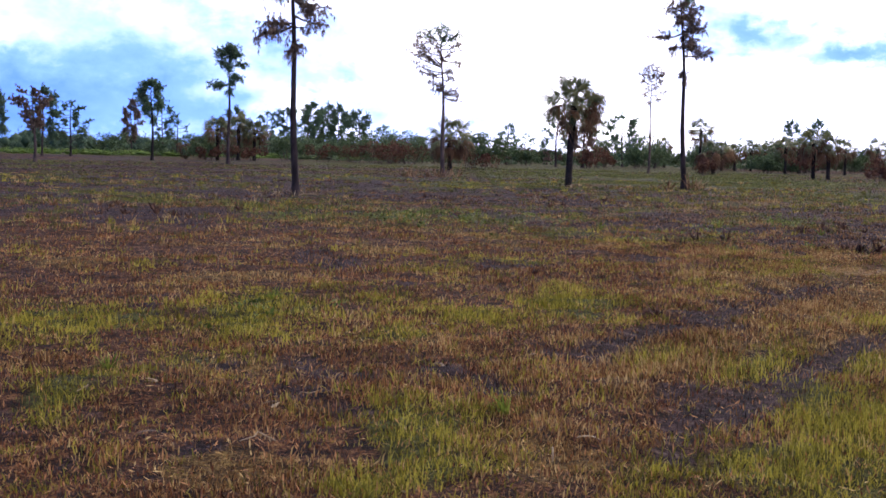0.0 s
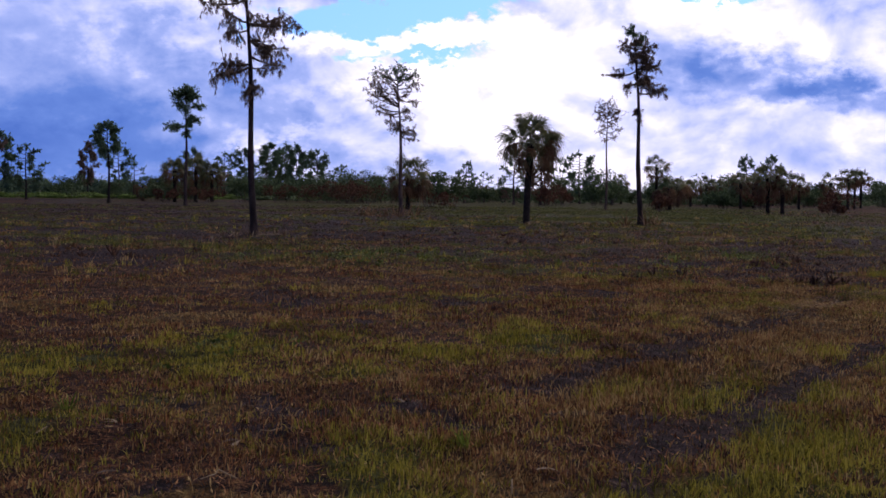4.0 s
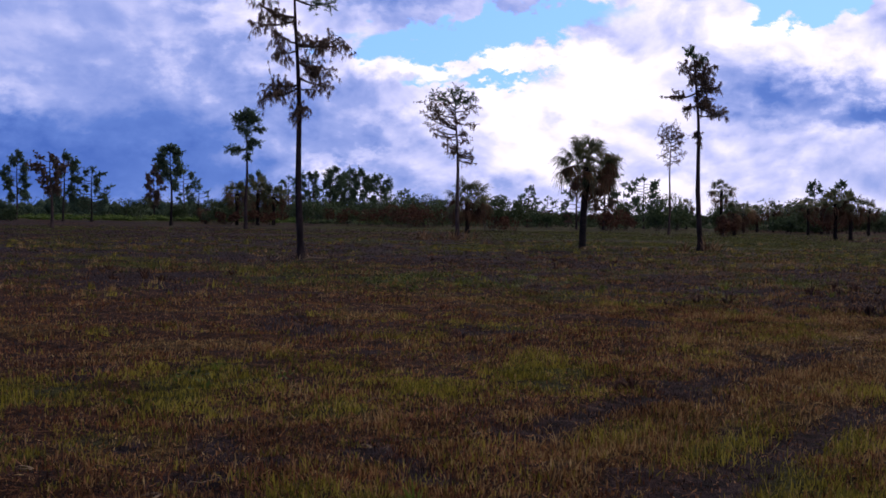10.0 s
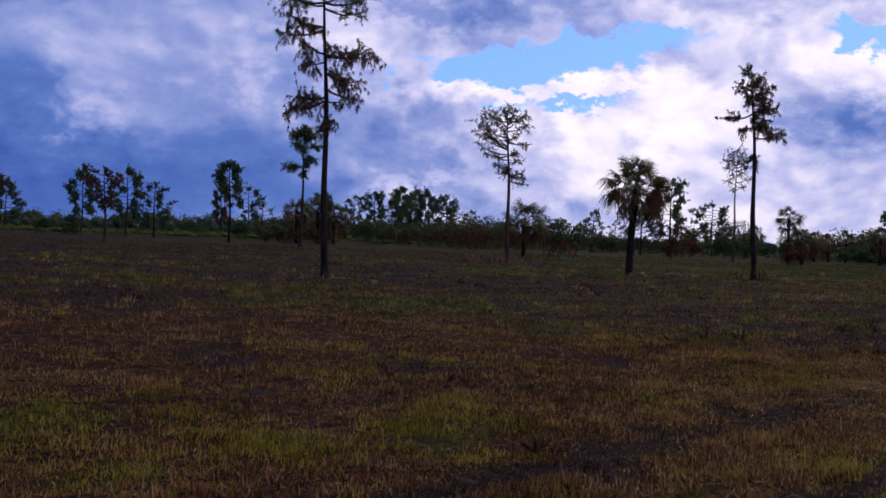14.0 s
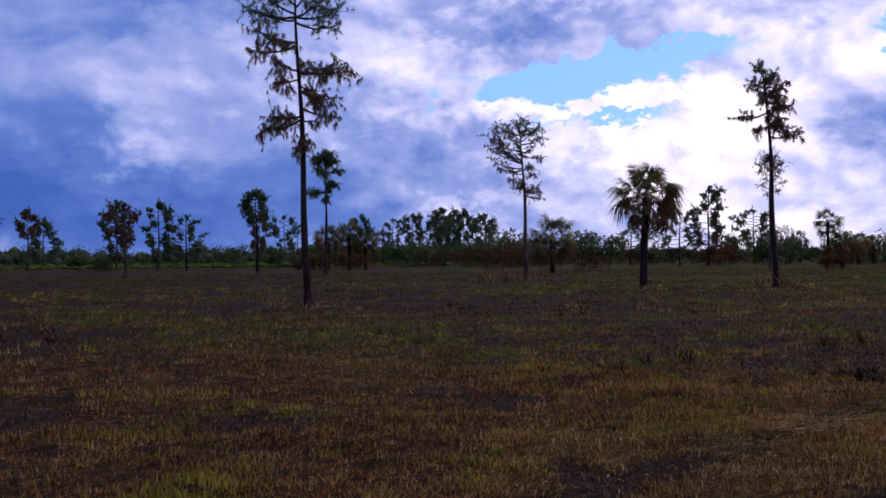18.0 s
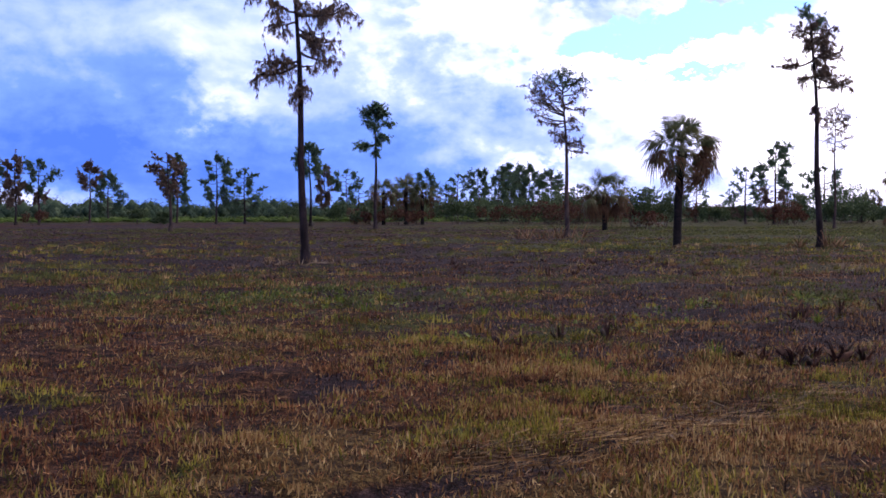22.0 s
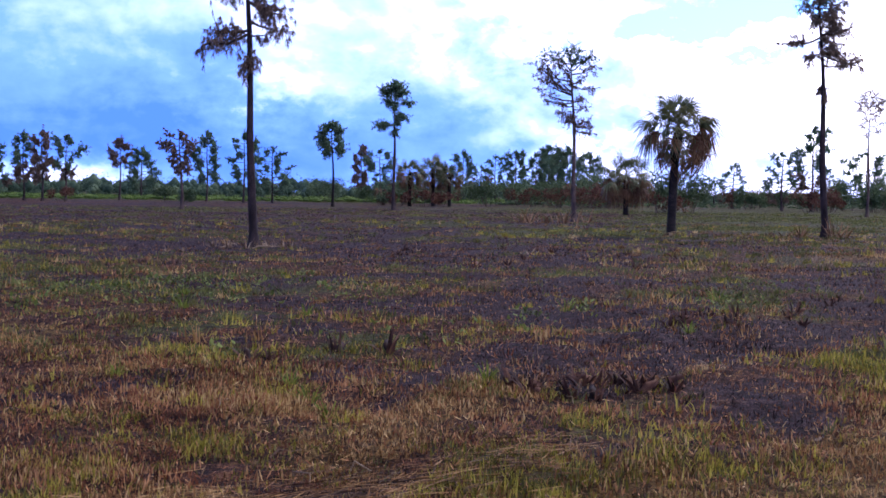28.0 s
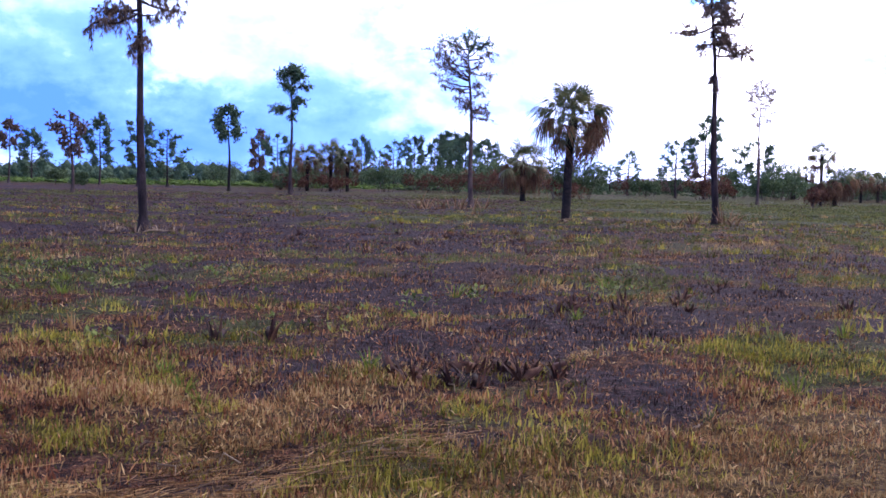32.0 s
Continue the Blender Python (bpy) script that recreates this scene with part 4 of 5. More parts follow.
FAR_PINES_3 = [
    (16.2, 183.0, 5.8, 0.25, 2.0, 16, "tip", 1.0, "dark green pine beyond the burn"),
    (26.5, 258.0, 5.6, 0.2, 2.2, 14, "column", 1.0, "small dark green pine beyond the burn"),
    (24.0, 162.5, 9.3, 0.30, 1.9, 14, "column", 4.0, "thin pine with tufted crown"),
    (21.0, 166.0, 6.6, 0.15, 2.3, 18, "column", 2.0, "bushy small pine beside a thin one"),
    (33.4, 187.0, 7.4, 0.3, 3.0, 22, "flat", 1.5, "round-topped green tree above dark scrub"),
    (30.0, 200.0, 4.6, 0.3, 1.8, 12, "flat", 1.5, "small round-topped tree above dark scrub"),
    (50.0, 160.0, 6.3, 0.55, 1.5, 9, "column", 4.0, "thin pine above the palms"),
    (58.0, 175.0, 7.0, 0.5, 1.7, 10, "tip", 3.0, "thin pine among palms"),
    (1.5, 240.0, 4.6, 0.1, 1.6, 10, "tip", 1.0, "small far pine above green scrub"),
    (12.5, 250.0, 6.0, 0.4, 2.2, 11, "flat", 2.0, "thin flat-topped pine above green scrub"),
    (16.0, 254.0, 5.0, 0.4, 2.0, 10, "flat", 2.0, "thin flat-topped pine above green scrub"),
    (10.0, 270.0, 5.2, 0.3, 2.0, 12, "column", 1.0, "small far pine above green scrub"),
]
for px, py, top, low, reach, count, shape, first, label in FAR_PINES + FAR_PINES_2 + FAR_PINES_4 + FAR_PINES_3:
    r = random.Random(round(px * 10 + py))
    pine("pine_tree", label, px, py, top, 0.11 + top * 0.005, r.uniform(-0.2, 0.2), random_limbs(r, top, low, reach * 1.15, count, shape), first,
         20, (12, top * 0.026, 0.12), "pines of the open woods", inner=0.6, every=3, puff=0.95)


# ---- palms ----
def frond_mesh(name, mat, stalk, blade, count, arch, hang):
    """A fan frond: a stalk along +x that bends down, and a folded fan of narrow leaflets."""
    bag = Bag()
    pts = [Vector((stalk * t, 0, arch * t - arch * 1.3 * t * t)) for t in (0, 0.35, 0.7, 1.0)]
    bag.tube(pts, [0.022, 0.017, 0.013, 0.01], 4)
    end = pts[-1]
    V, F, S = [], [], []
    for k in range(count):
        q = math.radians(-125 + 250 * k / (count - 1)) + rnd.uniform(-0.04, 0.04)
        n = 0.72 + 0.28 * math.cos(q * 0.8)
        L = blade * n * rnd.uniform(0.88, 1.1)
        d = Vector((math.cos(q), math.sin(q), 0))
        w = Vector((-d.y, d.x, 0)) * 0.024
        drop = hang * (0.6 + 0.5 * abs(math.sin(q)))
        fold = Vector((0, 0, 0.012 if k % 2 else -0.012))
        a, b, c = end + d * 0.04, end + d * L * 0.55 + Vector((0, 0, -drop * L * 0.18)), end + d * L * 0.88 + Vector((0, 0, -drop * L * (0.75 + rnd.uniform(-0.3, 0.45))))
        i = len(V)
        V += [a - w * 0.4, a + w * 0.4, b + w + fold, b - w + fold, c]
        F += [i, i + 1, i + 2, i + 3, i + 3, i + 2, i + 4]
        S += [4, 3]
    bag.put(V, F, S)
    return bag.mesh(name, mat)


GREEN_FRONDS = [frond_mesh("frond", M_PALM, 0.95, 0.70, 26, 0.3, h) for h in (0.45, 0.8, 1.15, 1.5)]
DEAD_FRONDS = [frond_mesh("dead_frond", M_DEADPALM, 0.95, 0.70, 24, 0.1, h) for h in (1.6, 2.1)]
PALM_TRUNKS = {}


def palm(x, y, top, crown, label, greens=26, deads=14, foot=0.19, lean=0.0, extra=(), group="cabbage palms"):
    """A cabbage palm: trunk, live fan fronds above and dry ones hanging below."""
    tree = tagged(new("cabbage_palm"), label, "palm tree", group)
    tree.matrix_basis = pose(x, y, 0)
    heart = top - crown * 0.98
    bag = Bag()
    hs = [-0.1, 0.2] + [0.2 + (heart - 0.2) * k / 9 for k in range(1, 10)]
    bag.tube([(lean * (max(h, 0) / heart) ** 2, 0.04 * math.sin(h), h) for h in hs], [foot * (1.25 if h < 0 else 1.1 if h < 0.4 else 1.0 if h < heart * 0.7 else 1.12 + 0.2 * (h / heart - 0.7)) for h in hs], 12, 0.08)
    part("trunk", bag.mesh("trunk", M_PALMTRUNK, True), tree)
    k_size = crown / 1.62
    for k in range(greens + deads):
        dead = k >= greens
        turn = 360 * ((k * 0.618) % 1) + rnd.uniform(-15, 15)
        f = (k + 0.5) / greens if not dead else (k - greens) / max(deads, 1)
        pitch = -84 + 98 * f ** 0.85 + rnd.uniform(-12, 12) if not dead else -10 + 50 * f + rnd.uniform(-12, 12)
        me = rnd.choice(DEAD_FRONDS) if dead else GREEN_FRONDS[min(3, int(f * 4))]
        ob = part("dead_frond" if dead else "frond", me, tree, "dry brown hanging frond" if dead else "")
        s = k_size * rnd.uniform(0.7, 1.2) * (0.95 if not dead and f < 0.25 else 1.0)
        ob.matrix_basis = pose(lean, 0, heart - (0.25 * f if dead else 0) * crown * 0.6, 0, 0, turn) @ pose(0, 0, 0, rnd.uniform(-30, 30), pitch, 0) @ Matrix.Scale(s, 4)
    for ex, ey, ez, turn, pitch, dead in extra:
        ob = part("dead_frond" if dead else "frond", DEAD_FRONDS[1] if dead else GREEN_FRONDS[2], tree)
        ob.matrix_basis = pose(ex, ey, ez, 0, pitch, turn) @ Matrix.Scale(k_size, 4)
    return tree


palm(8.7, 64.6, 5.82, 1.76, "cabbage palm with blackened trunk, green fronds and hanging dry ones", 34, 14, 0.17, 0.2,
     [(0.2, 0.0, 4.3, -20, -8, True), (0.25, 0.2, 4.2, 12, 4, True), (0.3, -0.2, 4.1, -35, 18, True), (0.3, 0, 3.9, 0, 42, True), (0.2, 0.1, 4.4, 8, -22, True)])
palm(5.0, 116.0, 5.2, 2.3, "cabbage palm with dark trunk and a drooping brown skirt", 26, 22, 0.2)
palm(30.4, 127.0, 5.7, 1.5, "small cabbage palm with a tuft of fronds on a thin trunk", 20, 8, 0.13)
palm(31.0, 124.0, 4.1, 2.0, "short scorched palm with rust-brown fronds", 6, 26, 0.18)
palm(-27.0, 170.0, 3.5, 1.6, "short scorched palm with rust-brown fronds", 2, 30, 0.2)
palm(-21.6, 160.0, 6.0, 2.2, "cabbage palm among scorched scrub", 24, 13, 0.2)
palm(-19.4, 163.0, 6.3, 2.3, "cabbage palm among scorched scrub", 24, 13, 0.2)
palm(-17.4, 163.0, 5.6, 2.1, "cabbage palm among scorched scrub", 24, 12, 0.2)
palm(34.7, 105.4, 4.5, 1.55, "cabbage palm with a full crown on a dark trunk", 24, 14, 0.16)
palm(36.4, 106.7, 4.2, 1.5, "cabbage palm with a full crown on a dark trunk", 20, 16, 0.16)
palm(43.5, 141.6, 4.5, 1.5, "cabbage palm in a row", 18, 10, 0.15)
palm(47.0, 148.0, 4.3, 1.5, "cabbage palm in a row", 18, 10, 0.15)
for px, py, top in ((40.3, 157.0, 4.0), (43.0, 161.0, 3.8), (45.9, 164.0, 4.1), (48.9, 168.0, 4.0), (51.9, 172.0, 4.4), (37.9, 185.5, 4.2), (40.0, 188.9, 4.7), (50.0, 141.0, 4.2), (52.5, 138.0, 4.4), (56.0, 142.0, 4.9), (60.0, 150.0, 5.0), (64.0, 158.0, 5.2),
                    (58.0, 176.0, 4.8), (55.0, 186.0, 4.9), (68.0, 170.0, 5.4), (62.0, 186.0, 5.0)):
    palm(px, py, top, 1.5, "cabbage palm in the far row", 16, 10, 0.15)


# ---- scrub and far woods ----
def shrub(name, label, x, y, w, h, mat, leaves=900, size=0.12, category="shrub", group=""):
    """A low bush: a few stems and an uneven crown of leaves in lobes."""
    ob = tagged(new(name), label, category, group)
    ob.matrix_basis = pose(x, y, 0)
    crown = Bag()
    lobes = []
    for k in range(max(4, int(w * 2.2))):
        c = Vector((rnd.uniform(-0.5, 0.5) * w, rnd.uniform(-0.5, 0.5) * w * 0.7, h * rnd.uniform(0.35, 0.8)))
        lobes.append((c, h * rnd.uniform(0.16, 0.32)))
        stem = Bag()
        stem.tube(bent((c.x * 0.4, c.y * 0.4, -0.05), c, 0.05, 4), [0.04, 0.03, 0.02, 0.012], 5)
        part("stem", stem.mesh("stem", M_LIMB), ob)
    per = leaves // len(lobes)
    spots = []
    for c, r in lobes:
        d = rng.normal(0, 1, (per, 3))
        d /= np.linalg.norm(d, axis=1)[:, None]
        p = np.array(c) + d * (r * rng.uniform(0.35, 1.1, per) ** 0.6)[:, None] * np.array([1.35, 1.35, 1.0])
        p[:, 2] = np.maximum(p[:, 2], 0.05)
        spots.append(p)
    crown.leaves(np.concatenate(spots), size)
    part("crown", crown.mesh("crown", mat), ob)
    return ob


for px, py, w, h in ((-22.5, 158.0, 3.0, 1.6), (-19.5, 157.0, 3.4, 1.9), (-17.0, 158.0, 2.8, 1.7), (-1.0, 160.0, 4.0, 2.9), (-5.0, 163.0, 4.0, 2.6), (2.0, 164.0, 4.5, 3.2),
                     (-9.0, 168.0, 4.0, 2.4), (8.2, 126.0, 3.2, 1.9), (45.5, 118.0, 4.2, 2.0), (22.5, 150.0, 3.0, 2.2), (24.8, 152.0, 3.0, 2.2), (27.0, 112.0, 2.6, 1.6), (-65.0, 160.0, 3.0, 2.0), (24.2, 158.4, 3.4, 3.2), (38.5, 100.6, 2.0, 1.4), (43.0, 133.0, 2.6, 1.9), (49.0, 150.0, 3.0, 2.3), (54.0, 160.0, 3.0, 2.4), (16.6, 180.0, 3.2, 2.8), (19.0, 182.0, 3.0, 2.6), (-2.0, 155.0, 3.0, 2.6)):
    shrub("burnt_shrub", "rust-red scorched shrub with dry leaves", px, py, w, h, M_REDLEAF, 700, 0.13, group="scorched shrubs")
MORE_SHRUBS = tuple((40.5 + 2.4 * k, 139.0 + 3.2 * k + (k * 5) % 7, 3.0, 1.7 + ((k * 3) % 5) * 0.25) for k in range(10)) + tuple((39.0 + 3.3 * k, 168.0 + (k * 7) % 23, 4.4, 2.6 + ((k * 5) % 7) * 0.22) for k in range(13)) + tuple((-8.0 + 2.6 * k, 172.0 + (k * 5) % 9, 4.4, 2.6 + ((k * 3) % 5) * 0.3) for k in range(6)) + tuple((-16.0 + 3.0 * k, 236.0 + (k * 5) % 9, 4.4, 3.0 + ((k * 3) % 5) * 0.4) for k in range(5)) + (
    (20.5, 205.0, 4.0, 2.2), (23.5, 207.0, 4.5, 2.6), (27.0, 206.0, 4.0, 2.4), (18.0, 175.0, 3.0, 2.4), (26.0, 172.0, 3.0, 2.6), (-44.0, 205.0, 4.5, 3.8), (-13.5, 168.0, 4.0, 3.2), (-24.5, 166.0, 3.2, 2.2), (-15.5, 250.0, 5.0, 7.6), (-21.0, 176.0, 4.0, 2.4), (-25.0, 230.0, 4.0, 3.0), (-36.0, 200.0, 3.5, 2.8), (29.5, 176.0, 3.2, 4.0), (36.5, 190.0, 4.5, 5.2))
for px, py, w, h in ((0.1, 168.0, 5.0, 4.9), (7.5, 128.0, 3.2, 4.0), (10.0, 131.0, 2.6, 3.4), (-2.5, 172.0, 4.5, 4.0), (3.6, 176.0, 4.0, 3.8), (-14.0, 190.0, 4.5, 3.4), (30.5, 160.0, 3.0, 2.6),
                     (27.5, 175.0, 3.5, 2.6), (36.0, 175.0, 4.0, 3.2), (33.0, 165.0, 4.0, 3.5), (-25.5, 178.0, 4.0, 3.4), (-33.0, 210.0, 5.0, 3.8), (24.0, 200.0, 3.0, 2.4), (40.0, 165.0, 5.0, 4.2), (46.0, 170.0, 6.0, 4.4), (52.0, 165.0, 6.0, 4.2), (-58.0, 175.0, 2.6, 2.2), (-52.0, 168.0, 2.2, 1.8)) + MORE_SHRUBS:
    shrub("evergreen_shrub", "dark green bushy shrub at the edge of the burn", px, py, w, h, M_LEAF, 1900, 0.15, group="evergreen shrubs")


def far_band(name, label, mat, count, y0, y1, h0, h1, size, half, seed, wide=3.0, shift=0.0, each=60):
    """Low woods far off: many overlapping crowns of leaves."""
    r = np.random.default_rng(seed)
    cy = r.uniform(y0, y1, count)
    cx = (r.uniform(-half, half, count) + shift) * (cy / y0)
    lump = np.where(cx > -8, 0.5, 1.0) * (0.35 + 1.3 * fbm(cx, cy, 18.0, seed, 3) ** 1.3)
    hh = r.uniform(h0, h1, count) * lump
    bag = Bag()
    per = each
    d = r.normal(0, 1, (count * per, 3))
    d /= np.linalg.norm(d, axis=1)[:, None]
    c = np.repeat(np.stack([cx, cy, hh * 0.55], 1), per, 0)
    rad = np.repeat(np.stack([wide * hh / h1, wide * hh / h1, hh * 0.45], 1), per, 0)
    p = c + d * rad * r.uniform(0.5, 1.0, (count * per, 1))
    p[:, 2] = np.maximum(p[:, 2], 0.1)
    bag.leaves(p, size)
    # a solid core added inside each crown to block light between the leaves
    ring = np.array([(math.cos(q), math.sin(q), 0) for q in np.arange(6) * math.pi / 3] + [(0, 0, 1), (0, 0, -1)])
    cores = np.stack([cx, cy, hh * 0.5], 1)[:, None] + ring[None] * 0.72 * np.stack([wide * hh / h1, wide * hh / h1, hh * 0.45], 1)[:, None] * r.uniform(0.75, 1.15, (count, 8, 1))
    tri = np.array([[k, (k + 1) % 6, 6] for k in range(6)] + [[(k + 1) % 6, k, 7] for k in range(6)])
    flat = (np.arange(count)[:, None, None] * 8 + tri[None]).ravel()
    bag.put(cores.reshape(-1, 3), flat, np.full(count * 12, 3))
    tagged(new(name, bag.mesh(name, mat)), label, "woods", kind="stuff")


far_band("green_scrub", "bright green low scrub beyond the burnt ground", M_MEADOW, 1700, 195, 300, 0.35, 0.9, 0.14, 70, 5, 1.6, -65.0, 45)
far_band("palmetto_scrub", "dull green palmetto scrub beyond the burnt ground", M_LEAF, 1500, 185, 300, 0.3, 0.9, 0.15, 60, 15, 1.6, 45.0, 40)
far_band("far_woods", "dark line of far woods along the horizon", M_FARLEAF, 1400, 330, 470, 1.4, 6.6, 0.3, 200, 6, 3.4, 0.0, 62)
far_band("far_thicket", "dark green thicket behind the open pines", M_FARLEAF, 420, 240, 330, 1.0, 5.2, 0.17, 110, 8, 2.2, -60.0, 120)


# ---- things on the ground ----
def on_ground(x, y, sink=0.01):
    return pose(x, y, float(height(np.array([float(x)]), np.array([float(y)]))[0]) - sink)


def blade_strip(bag, root, way, long, wide, curl, segs=4):
    """A stiff leaf strip from root, bending over as it goes."""
    V, p, up = [], Vector(root), 1.0
    flat = Vector((way[0], way[1], 0)).normalized()
    side = Vector((-flat.y, flat.x, 0))
    pitch = way[2]
    for k in range(segs + 1):
        w = wide * (1 - (k / segs) ** 2) * 0.5 + 0.002
        V += [p - side * w, p + side * w]
        pitch -= curl / segs
        p = p + (flat * math.cos(pitch) + Vector((0, 0, 1)) * math.sin(pitch)) * (long / segs)
    F = []
    for k in range(segs):
        F += [2 * k, 2 * k + 1, 2 * k + 3, 2 * k + 2]
    bag.put(V, F, [4] * segs)


def palmetto(name, label, x, y, size, mat, leaves, group, wide=0.03, stub=True):
    """A burnt palmetto: a short charred stem and stiff leaf bases round it."""
    ob = tagged(new(name), label, "palmetto", group)
    ob.matrix_basis = on_ground(x, y)
    if stub:
        bag = Bag()
        q = rnd.uniform(0, 6.28)
        bag.tube([(0, 0, -0.03), (0.05 * math.cos(q) * size / 0.2, 0.05 * math.sin(q) * size / 0.2, size * 0.25), (0.12 * math.cos(q) * size / 0.2, 0.12 * math.sin(q) * size / 0.2, size * 0.4)], [size * 0.16, size * 0.15, size * 0.09], 7, 0.15)
        part("stem", bag.mesh("stem", M_STUB), ob)
    for k in range(leaves):
        bag = Bag()
        q = rnd.uniform(0, 6.28)
        blade_strip(bag, (0.25 * size * math.cos(q), 0.25 * size * math.sin(q), 0.0), (math.cos(q), math.sin(q), rnd.uniform(0.8, 1.5)), size * rnd.uniform(0.7, 1.25), wide * rnd.uniform(0.7, 1.3), rnd.uniform(0.1, 1.1))
        part("leaf_base", bag.mesh("leaf_base", mat), ob)
    return ob


M_TAN = material("pale dry leaf", [(0.2, (0.11, 0.065, 0.036)), (0.5, (0.22, 0.145, 0.085)), (0.85, (0.40, 0.30, 0.19))], 5, 0.7, 0.2)
M_RUST = material("rust-coloured dry leaf", [(0.2, (0.10, 0.045, 0.022)), (0.5, (0.22, 0.11, 0.05)), (0.85, (0.36, 0.22, 0.11))], 4, 0.75, 0.2)
M_TUSSOCK = material("fresh green leaf", [(0.2, (0.06, 0.09, 0.012)), (0.5, (0.15, 0.20, 0.028)), (0.85, (0.29, 0.33, 0.06))], 4, 0.8, 0.1, trans=0.25)

rnd = random.Random(23)
for cx, cy, w, d, count in ((8.15, 22.3, 0.7, 0.45, 12), (9.6, 28.2, 0.9, 0.8, 8), (12.4, 31.0, 2.0, 2.5, 6), (5.2, 23.6, 1.6, 1.0, 5), (1.3, 16.9, 0.5, 0.4, 2), (2.6, 12.0, 1.0, 0.6, 2), (-6.0, 32.5, 3.0, 2.5, 9), (3.0, 44.0, 6.0, 6.0, 12)):
    for k in range(count):
        palmetto("charred_palmetto", "charred stump of a palmetto with curled leaf bases", cx + rnd.uniform(-w, w), cy + rnd.uniform(-d, d), rnd.uniform(0.12, 0.22) * (1 + cy * 0.008), M_STUB, rnd.randint(8, 12), "charred palmettos")
for cx, cy, w, count, size, mat, label in (
    (-4.6, 50.2, 0.9, 6, 0.34, M_TAN, "pale dry palmetto leaves at the foot of a pine"), (-3.2, 50.4, 0.7, 4, 0.3, M_TAN, "pale dry palmetto leaves at the foot of a pine"),
    (15.3, 64.6, 0.5, 5, 0.9, M_RUST, "rust-brown dry palmetto beside a pine"), (13.6, 64.0, 0.8, 4, 0.6, M_RUST, "rust-brown dry palmetto beside a pine"),
    (1.6, 82.5, 1.4, 10, 0.9, M_RUST, "rust-brown dry palmetto near a burnt pine"), (3.6, 84.0, 0.8, 4, 0.8, M_RUST, "rust-brown dry palmetto near a burnt pine"),
    (9.5, 64.0, 1.4, 5, 0.22, M_TAN, "pale dry leaves at the foot of a palm"), (7.4, 46.0, 3.0, 5, 0.2, M_TAN, "pale dry palmetto leaves on burnt ground"), (-9.0, 47.0, 4.0, 5, 0.2, M_TAN, "pale dry palmetto leaves on burnt ground"),
    (-8.0, 34.0, 2.5, 6, 0.2, M_RUST, "rust-brown dry palmetto on burnt ground"), (12.0, 43.0, 3.0, 5, 0.2, M_TAN, "pale dry palmetto leaves on burnt ground")):
    for k in range(count):
        palmetto("dry_palmetto", label, cx + rnd.uniform(-w, w), cy + rnd.uniform(-w, w) * 0.6, size * rnd.uniform(0.7, 1.2), mat, rnd.randint(5, 9), "dry palmettos", 0.05, False)
for x, y, size in ((7.38, 29.4, 0.22), (9.45, 31.8, 0.25), (6.14, 21.2, 0.15), (7.3, 22.5, 0.16), (5.75, 22.0, 0.14), (10.7, 22.4, 0.2), (6.4, 20.8, 0.15), (-2.4, 8.9, 0.13), (4.2, 22.1, 0.14), (11.8, 26.0, 0.2), (1.5, 30.5, 0.22), (2.4, 28.2, 0.2), (4.3, 27.5, 0.18), (9.0, 26.9, 0.16), (-1.6, 13.4, 0.14), (0.4, 7.2, 0.12)):
    palmetto("green_tussock", "small fresh green tussock on the burnt ground", x, y, size, M_TUSSOCK, 30, "green tussocks", 0.008, False)


def stalk(x, y, long, lean, turn, mat, label, flat=False):
    """A dry stalk, standing or lying."""
    bag = Bag()
    bag.tube(bent((0, 0, 0), (math.sin(lean) * long, 0, math.cos(lean) * long + (0.02 if flat else 0)), 0.02, 4), [0.0055, 0.005, 0.004, 0.0025], 5)
    ob = tagged(new("dry_stalk", bag.mesh("dry_stalk", mat)), label, "stalk", "dry stalks")
    ob.matrix_basis = on_ground(x, y, 0.0 if flat else 0.01) @ pose(0, 0, 0, 0, 0, turn)


for x, y, long, lean in ((7.62, 23.4, 0.26, 0.05), (4.1, 17.9, 0.22, 0.2), (-2.67, 17.1, 0.3, 0.25), (-2.5, 17.0, 0.24, -0.3), (6.3, 22.2, 0.18, 0.6), (10.72, 22.35, 0.2, 0.1), (6.35, 46.4, 0.5, 0.1), (7.1, 45.0, 0.4, 0.2), (12.0, 42.9, 0.5, 0.15), (9.9, 28.2, 0.22, 0.2), (-6.1, 33.5, 0.4, 0.3)):
    stalk(x, y, long, lean, rnd.uniform(0, 360), M_TAN, "pale dry stalk standing in burnt ground")
for k in range(46):
    x, y = (rnd.uniform(-2.5, 3.0), rnd.uniform(6.0, 12.0)) if k < 18 else (rnd.uniform(4.5, 10.5), rnd.uniform(18.4, 27.0))
    stalk(x, y, rnd.uniform(0.1, 0.26), 1.5, rnd.uniform(0, 360), M_TAN if k % 3 else M_RUST, "pale dry stalk lying on the ground", True)
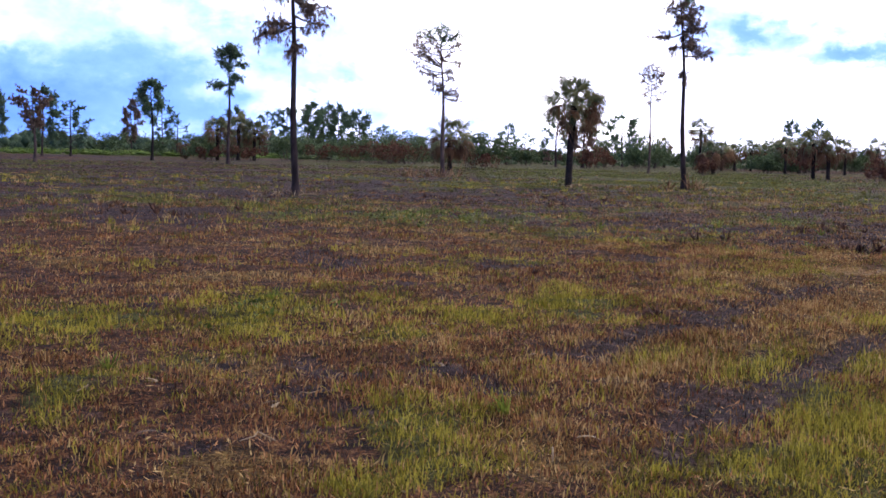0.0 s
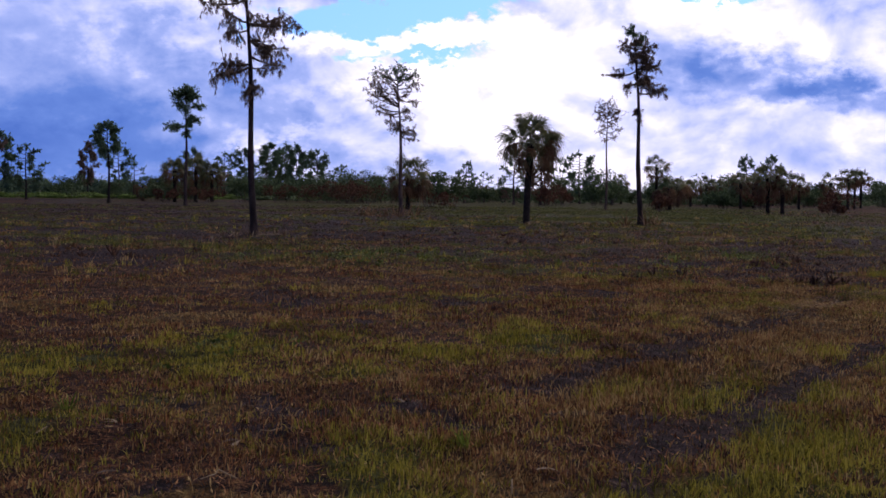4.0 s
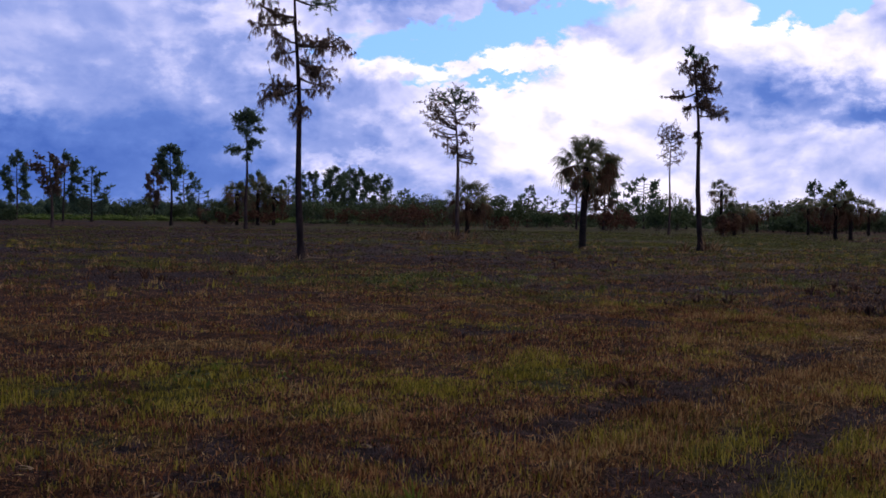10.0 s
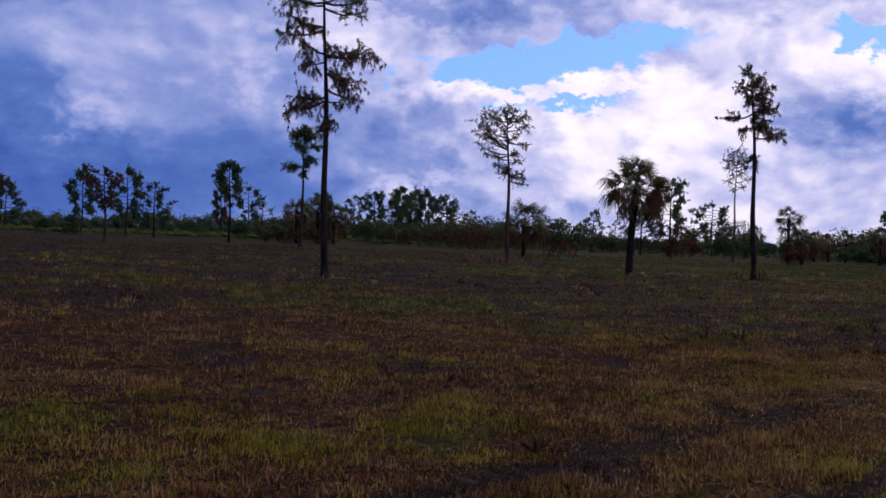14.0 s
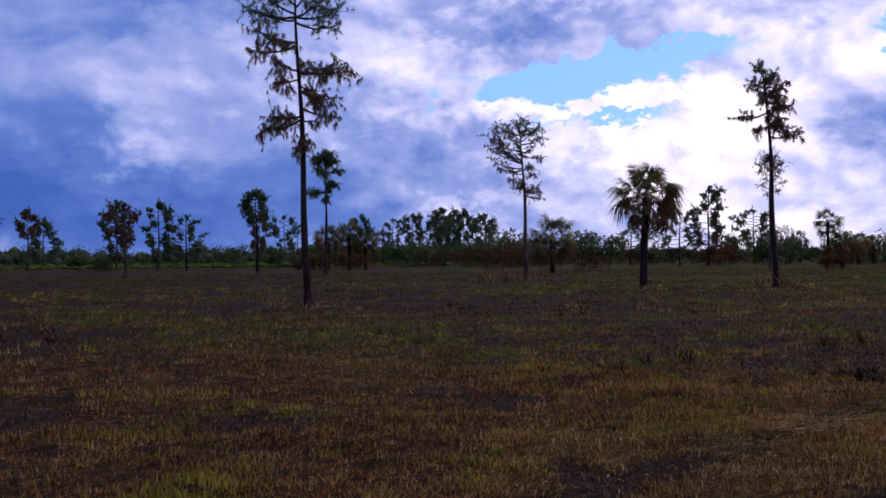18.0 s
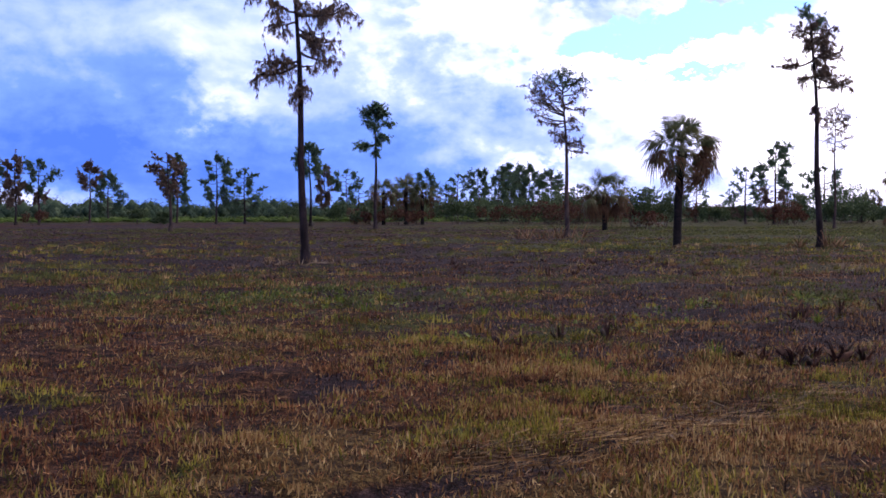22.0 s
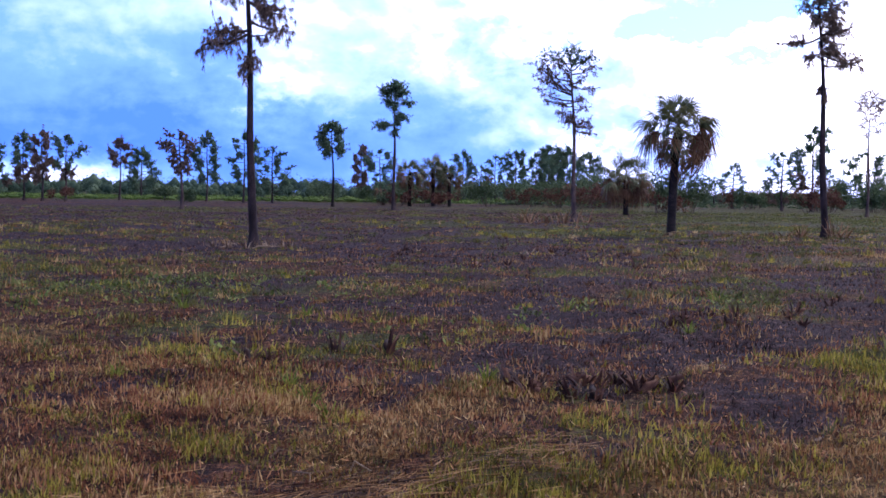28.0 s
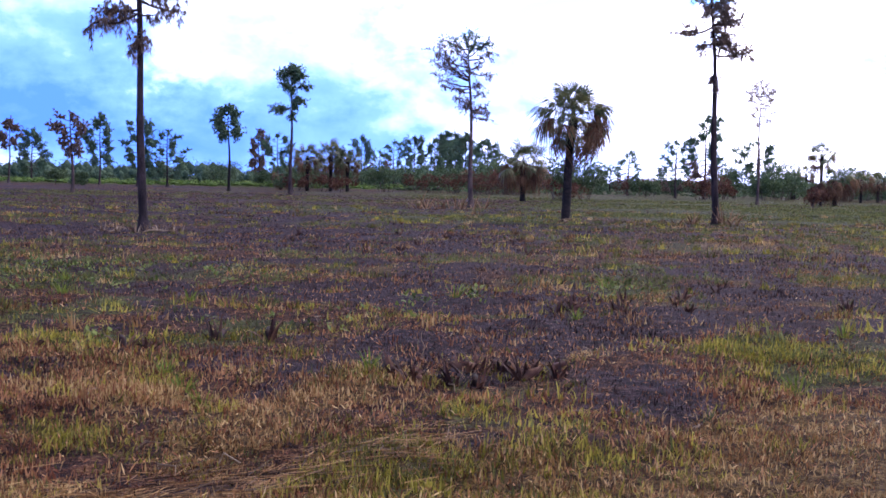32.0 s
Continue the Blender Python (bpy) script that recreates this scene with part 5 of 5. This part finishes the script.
for x, y, turn in ((-1.13, 7.5, 20), (-1.05, 7.45, 75), (-1.75, 6.6, 10), (0.1, 9.1, 140), (0.75, 6.6, -20), (9.75, 20.6, 60), (7.0, 21.9, -40), (8.9, 20.9, 10), (-1.9, 8.1, 160), (1.9, 9.4, 40)):
    bag = Bag()
    blade_strip(bag, (0, 0, 0.015), (1, 0, 0.5), 0.15, 0.022, 0.9, 6)
    blade_strip(bag, (0, 0.01, 0.012), (0.9, 0.3, 0.3), 0.10, 0.016, 0.5, 5)
    ob = tagged(new("fallen_leaf", bag.mesh("fallen_leaf", M_TAN)), "curled pale dry palm leaf lying on the ground", "leaf", "fallen leaves")
    ob.matrix_basis = on_ground(x, y, 0.0) @ pose(0, 0, 0, 0, 0, turn)


def flakes(name, label, mat, count, near, far, size, keep):
    """Flat scraps of litter lying at all angles."""
    x, y, r = sown(count, near, far, 0.4)
    m = keep(*cover(x, y)) > rng.uniform(0, 1, count)
    x, y, r = x[m], y[m], r[m]
    k = len(x)
    q, t = rng.uniform(0, 2 * np.pi, k), rng.normal(0, 0.75, k)
    L, w = size * rng.uniform(0.5, 1.6, k) * (1 + r * 0.015), size * 0.22 * (1 + r * 0.015)
    a = np.stack([np.cos(q) * np.cos(t), np.sin(q) * np.cos(t), np.sin(t)], 1) * L[:, None]
    b = np.stack([-np.sin(q), np.cos(q), rng.normal(0, 0.3, k)], 1) * w[:, None]
    c = np.stack([x, y, height(x, y) + 0.012 + np.abs(a[:, 2])], 1)
    V = np.stack([c - a, c - b, c + a, c + b], 1).reshape(-1, 3)
    tagged(new(name, mesh_of(name, V, np.arange(4 * k), np.full(k, 4), mat, np.repeat(rng.uniform(0, 1, k), 4))), label, "litter", kind="stuff")


flakes("straw_litter", "pale straw scraps scattered over the ground", M_STRAW, 60000, 5.2, 45.0, 0.022, lambda g, s, b: 0.10 + 0.5 * s - 0.15 * b)
flakes("leaf_litter", "red-brown leaf litter on the burnt ground", M_BROWN, 70000, 5.2, 45.0, 0.02, lambda g, s, b: 0.7 - 0.5 * g)


def trampled():
    """Long straws pressed flat along the old wheel track."""
    k = 2200
    f = rng.uniform(0.22, 1, k)
    x, y = 4.6 + 3.7 * f + rng.normal(0, 0.22, k), 15.3 + 4.5 * f + rng.normal(0, 0.28, k)
    q = rng.normal(0.8, 0.45, k)
    L, w = rng.uniform(0.04, 0.15, k), rng.uniform(0.0015, 0.003, k)
    a = np.stack([np.cos(q), np.sin(q), rng.normal(0, 0.05, k)], 1) * L[:, None]
    b = np.stack([-np.sin(q), np.cos(q), rng.normal(0, 0.5, k)], 1) * w[:, None]
    c = np.stack([x, y, height(x, y) + rng.uniform(0.015, 0.05, k)], 1)
    V = np.stack([c - a - b, c + a - b, c + a + b, c - a + b], 1).reshape(-1, 3)
    tagged(new("flattened_straw", mesh_of("flattened_straw", V, np.arange(4 * k), np.full(k, 4), M_STRAW, np.repeat(rng.uniform(0.0, 0.65, k), 4))), "long tan straws pressed flat along a wheel track", "straw", kind="stuff")


trampled()


def herbs():
    """Broad-leaved herbs in loose drifts."""
    xs, ys = [], []
    for cx, cy, w, d, n in ((-0.4, 31.3, 1.3, 2.8, 60), (1.0, 32.6, 1.4, 3.2, 70), (2.2, 31.6, 2.8, 4.0, 80), (-2.9, 31.3, 1.0, 2.8, 24), (7.3, 29.2, 0.6, 1.4, 14), (9.6, 31.4, 0.8, 1.8, 16), (5.6, 24.7, 0.6, 1.4, 8), (-1.6, 12.4, 0.5, 1.0, 7), (10.2, 33.3, 1.1, 2.6, 16), (4.6, 23.8, 0.5, 0.7, 5), (6.8, 26.6, 0.5, 0.7, 5)):
        xs.append(rng.normal(cx, w * 0.6, n)), ys.append(rng.normal(cy, d * 0.6, n))
    x, y = np.concatenate(xs), np.concatenate(ys)
    n = 9
    k = len(x) * n
    cx, cy = np.repeat(x, n) + rng.normal(0, 0.06, k), np.repeat(y, n) + rng.normal(0, 0.06, k)
    c = np.stack([cx, cy, height(cx, cy) + rng.uniform(0.01, 0.11, k)], 1)
    q, t = rng.uniform(0, 2 * np.pi, k), rng.normal(0.3, 0.5, k)
    L = rng.uniform(0.02, 0.055, k)
    a = np.stack([np.cos(q) * np.cos(t), np.sin(q) * np.cos(t), np.sin(t)], 1) * L[:, None]
    b = np.stack([-np.sin(q), np.cos(q), 0 * q], 1) * (L * 0.5)[:, None]
    V = np.stack([c - a, c - b, c + a, c + b], 1).reshape(-1, 3)
    tagged(new("broadleaf_herbs", mesh_of("broadleaf_herbs", V, np.arange(4 * k), np.full(k, 4), M_HERB, np.repeat(np.repeat(rng.uniform(0, 1, len(x)), n), 4))), "low blue-green broad-leaved herbs growing back", "herb", kind="stuff")


herbs()


def fallen_branch(x, y, long, turn):
    """A grey fallen limb with two side twigs."""
    bag = Bag()
    bag.tube(bent((0, 0, 0.02), (long, 0, 0.1), 0.05, 6), [0.03, 0.028, 0.024, 0.02, 0.015, 0.008], 7, 0.1)
    bag.tube(bent((long * 0.4, 0, 0.06), (long * 0.7, long * 0.25, 0.16), 0.02, 4), [0.014, 0.011, 0.008, 0.004], 5)
    bag.tube(bent((long * 0.6, 0, 0.07), (long * 0.85, -long * 0.2, 0.14), 0.02, 4), [0.012, 0.01, 0.007, 0.004], 5)
    ob = tagged(new("fallen_branch", bag.mesh("fallen_branch", M_TAN)), "pale weathered fallen branch on the ground", "branch", "fallen branches")
    ob.matrix_basis = on_ground(x, y, 0.0) @ pose(0, 0, 0, 0, 0, turn)


for x, y, long, turn in ((-3.9, 49.9, 1.0, 10), (-5.0, 50.0, 0.7, 60), (8.4, 63.7, 0.8, 5), (9.4, 63.5, 0.9, -15), (14.9, 64.5, 0.7, 40)):
    fallen_branch(x, y, long, turn)
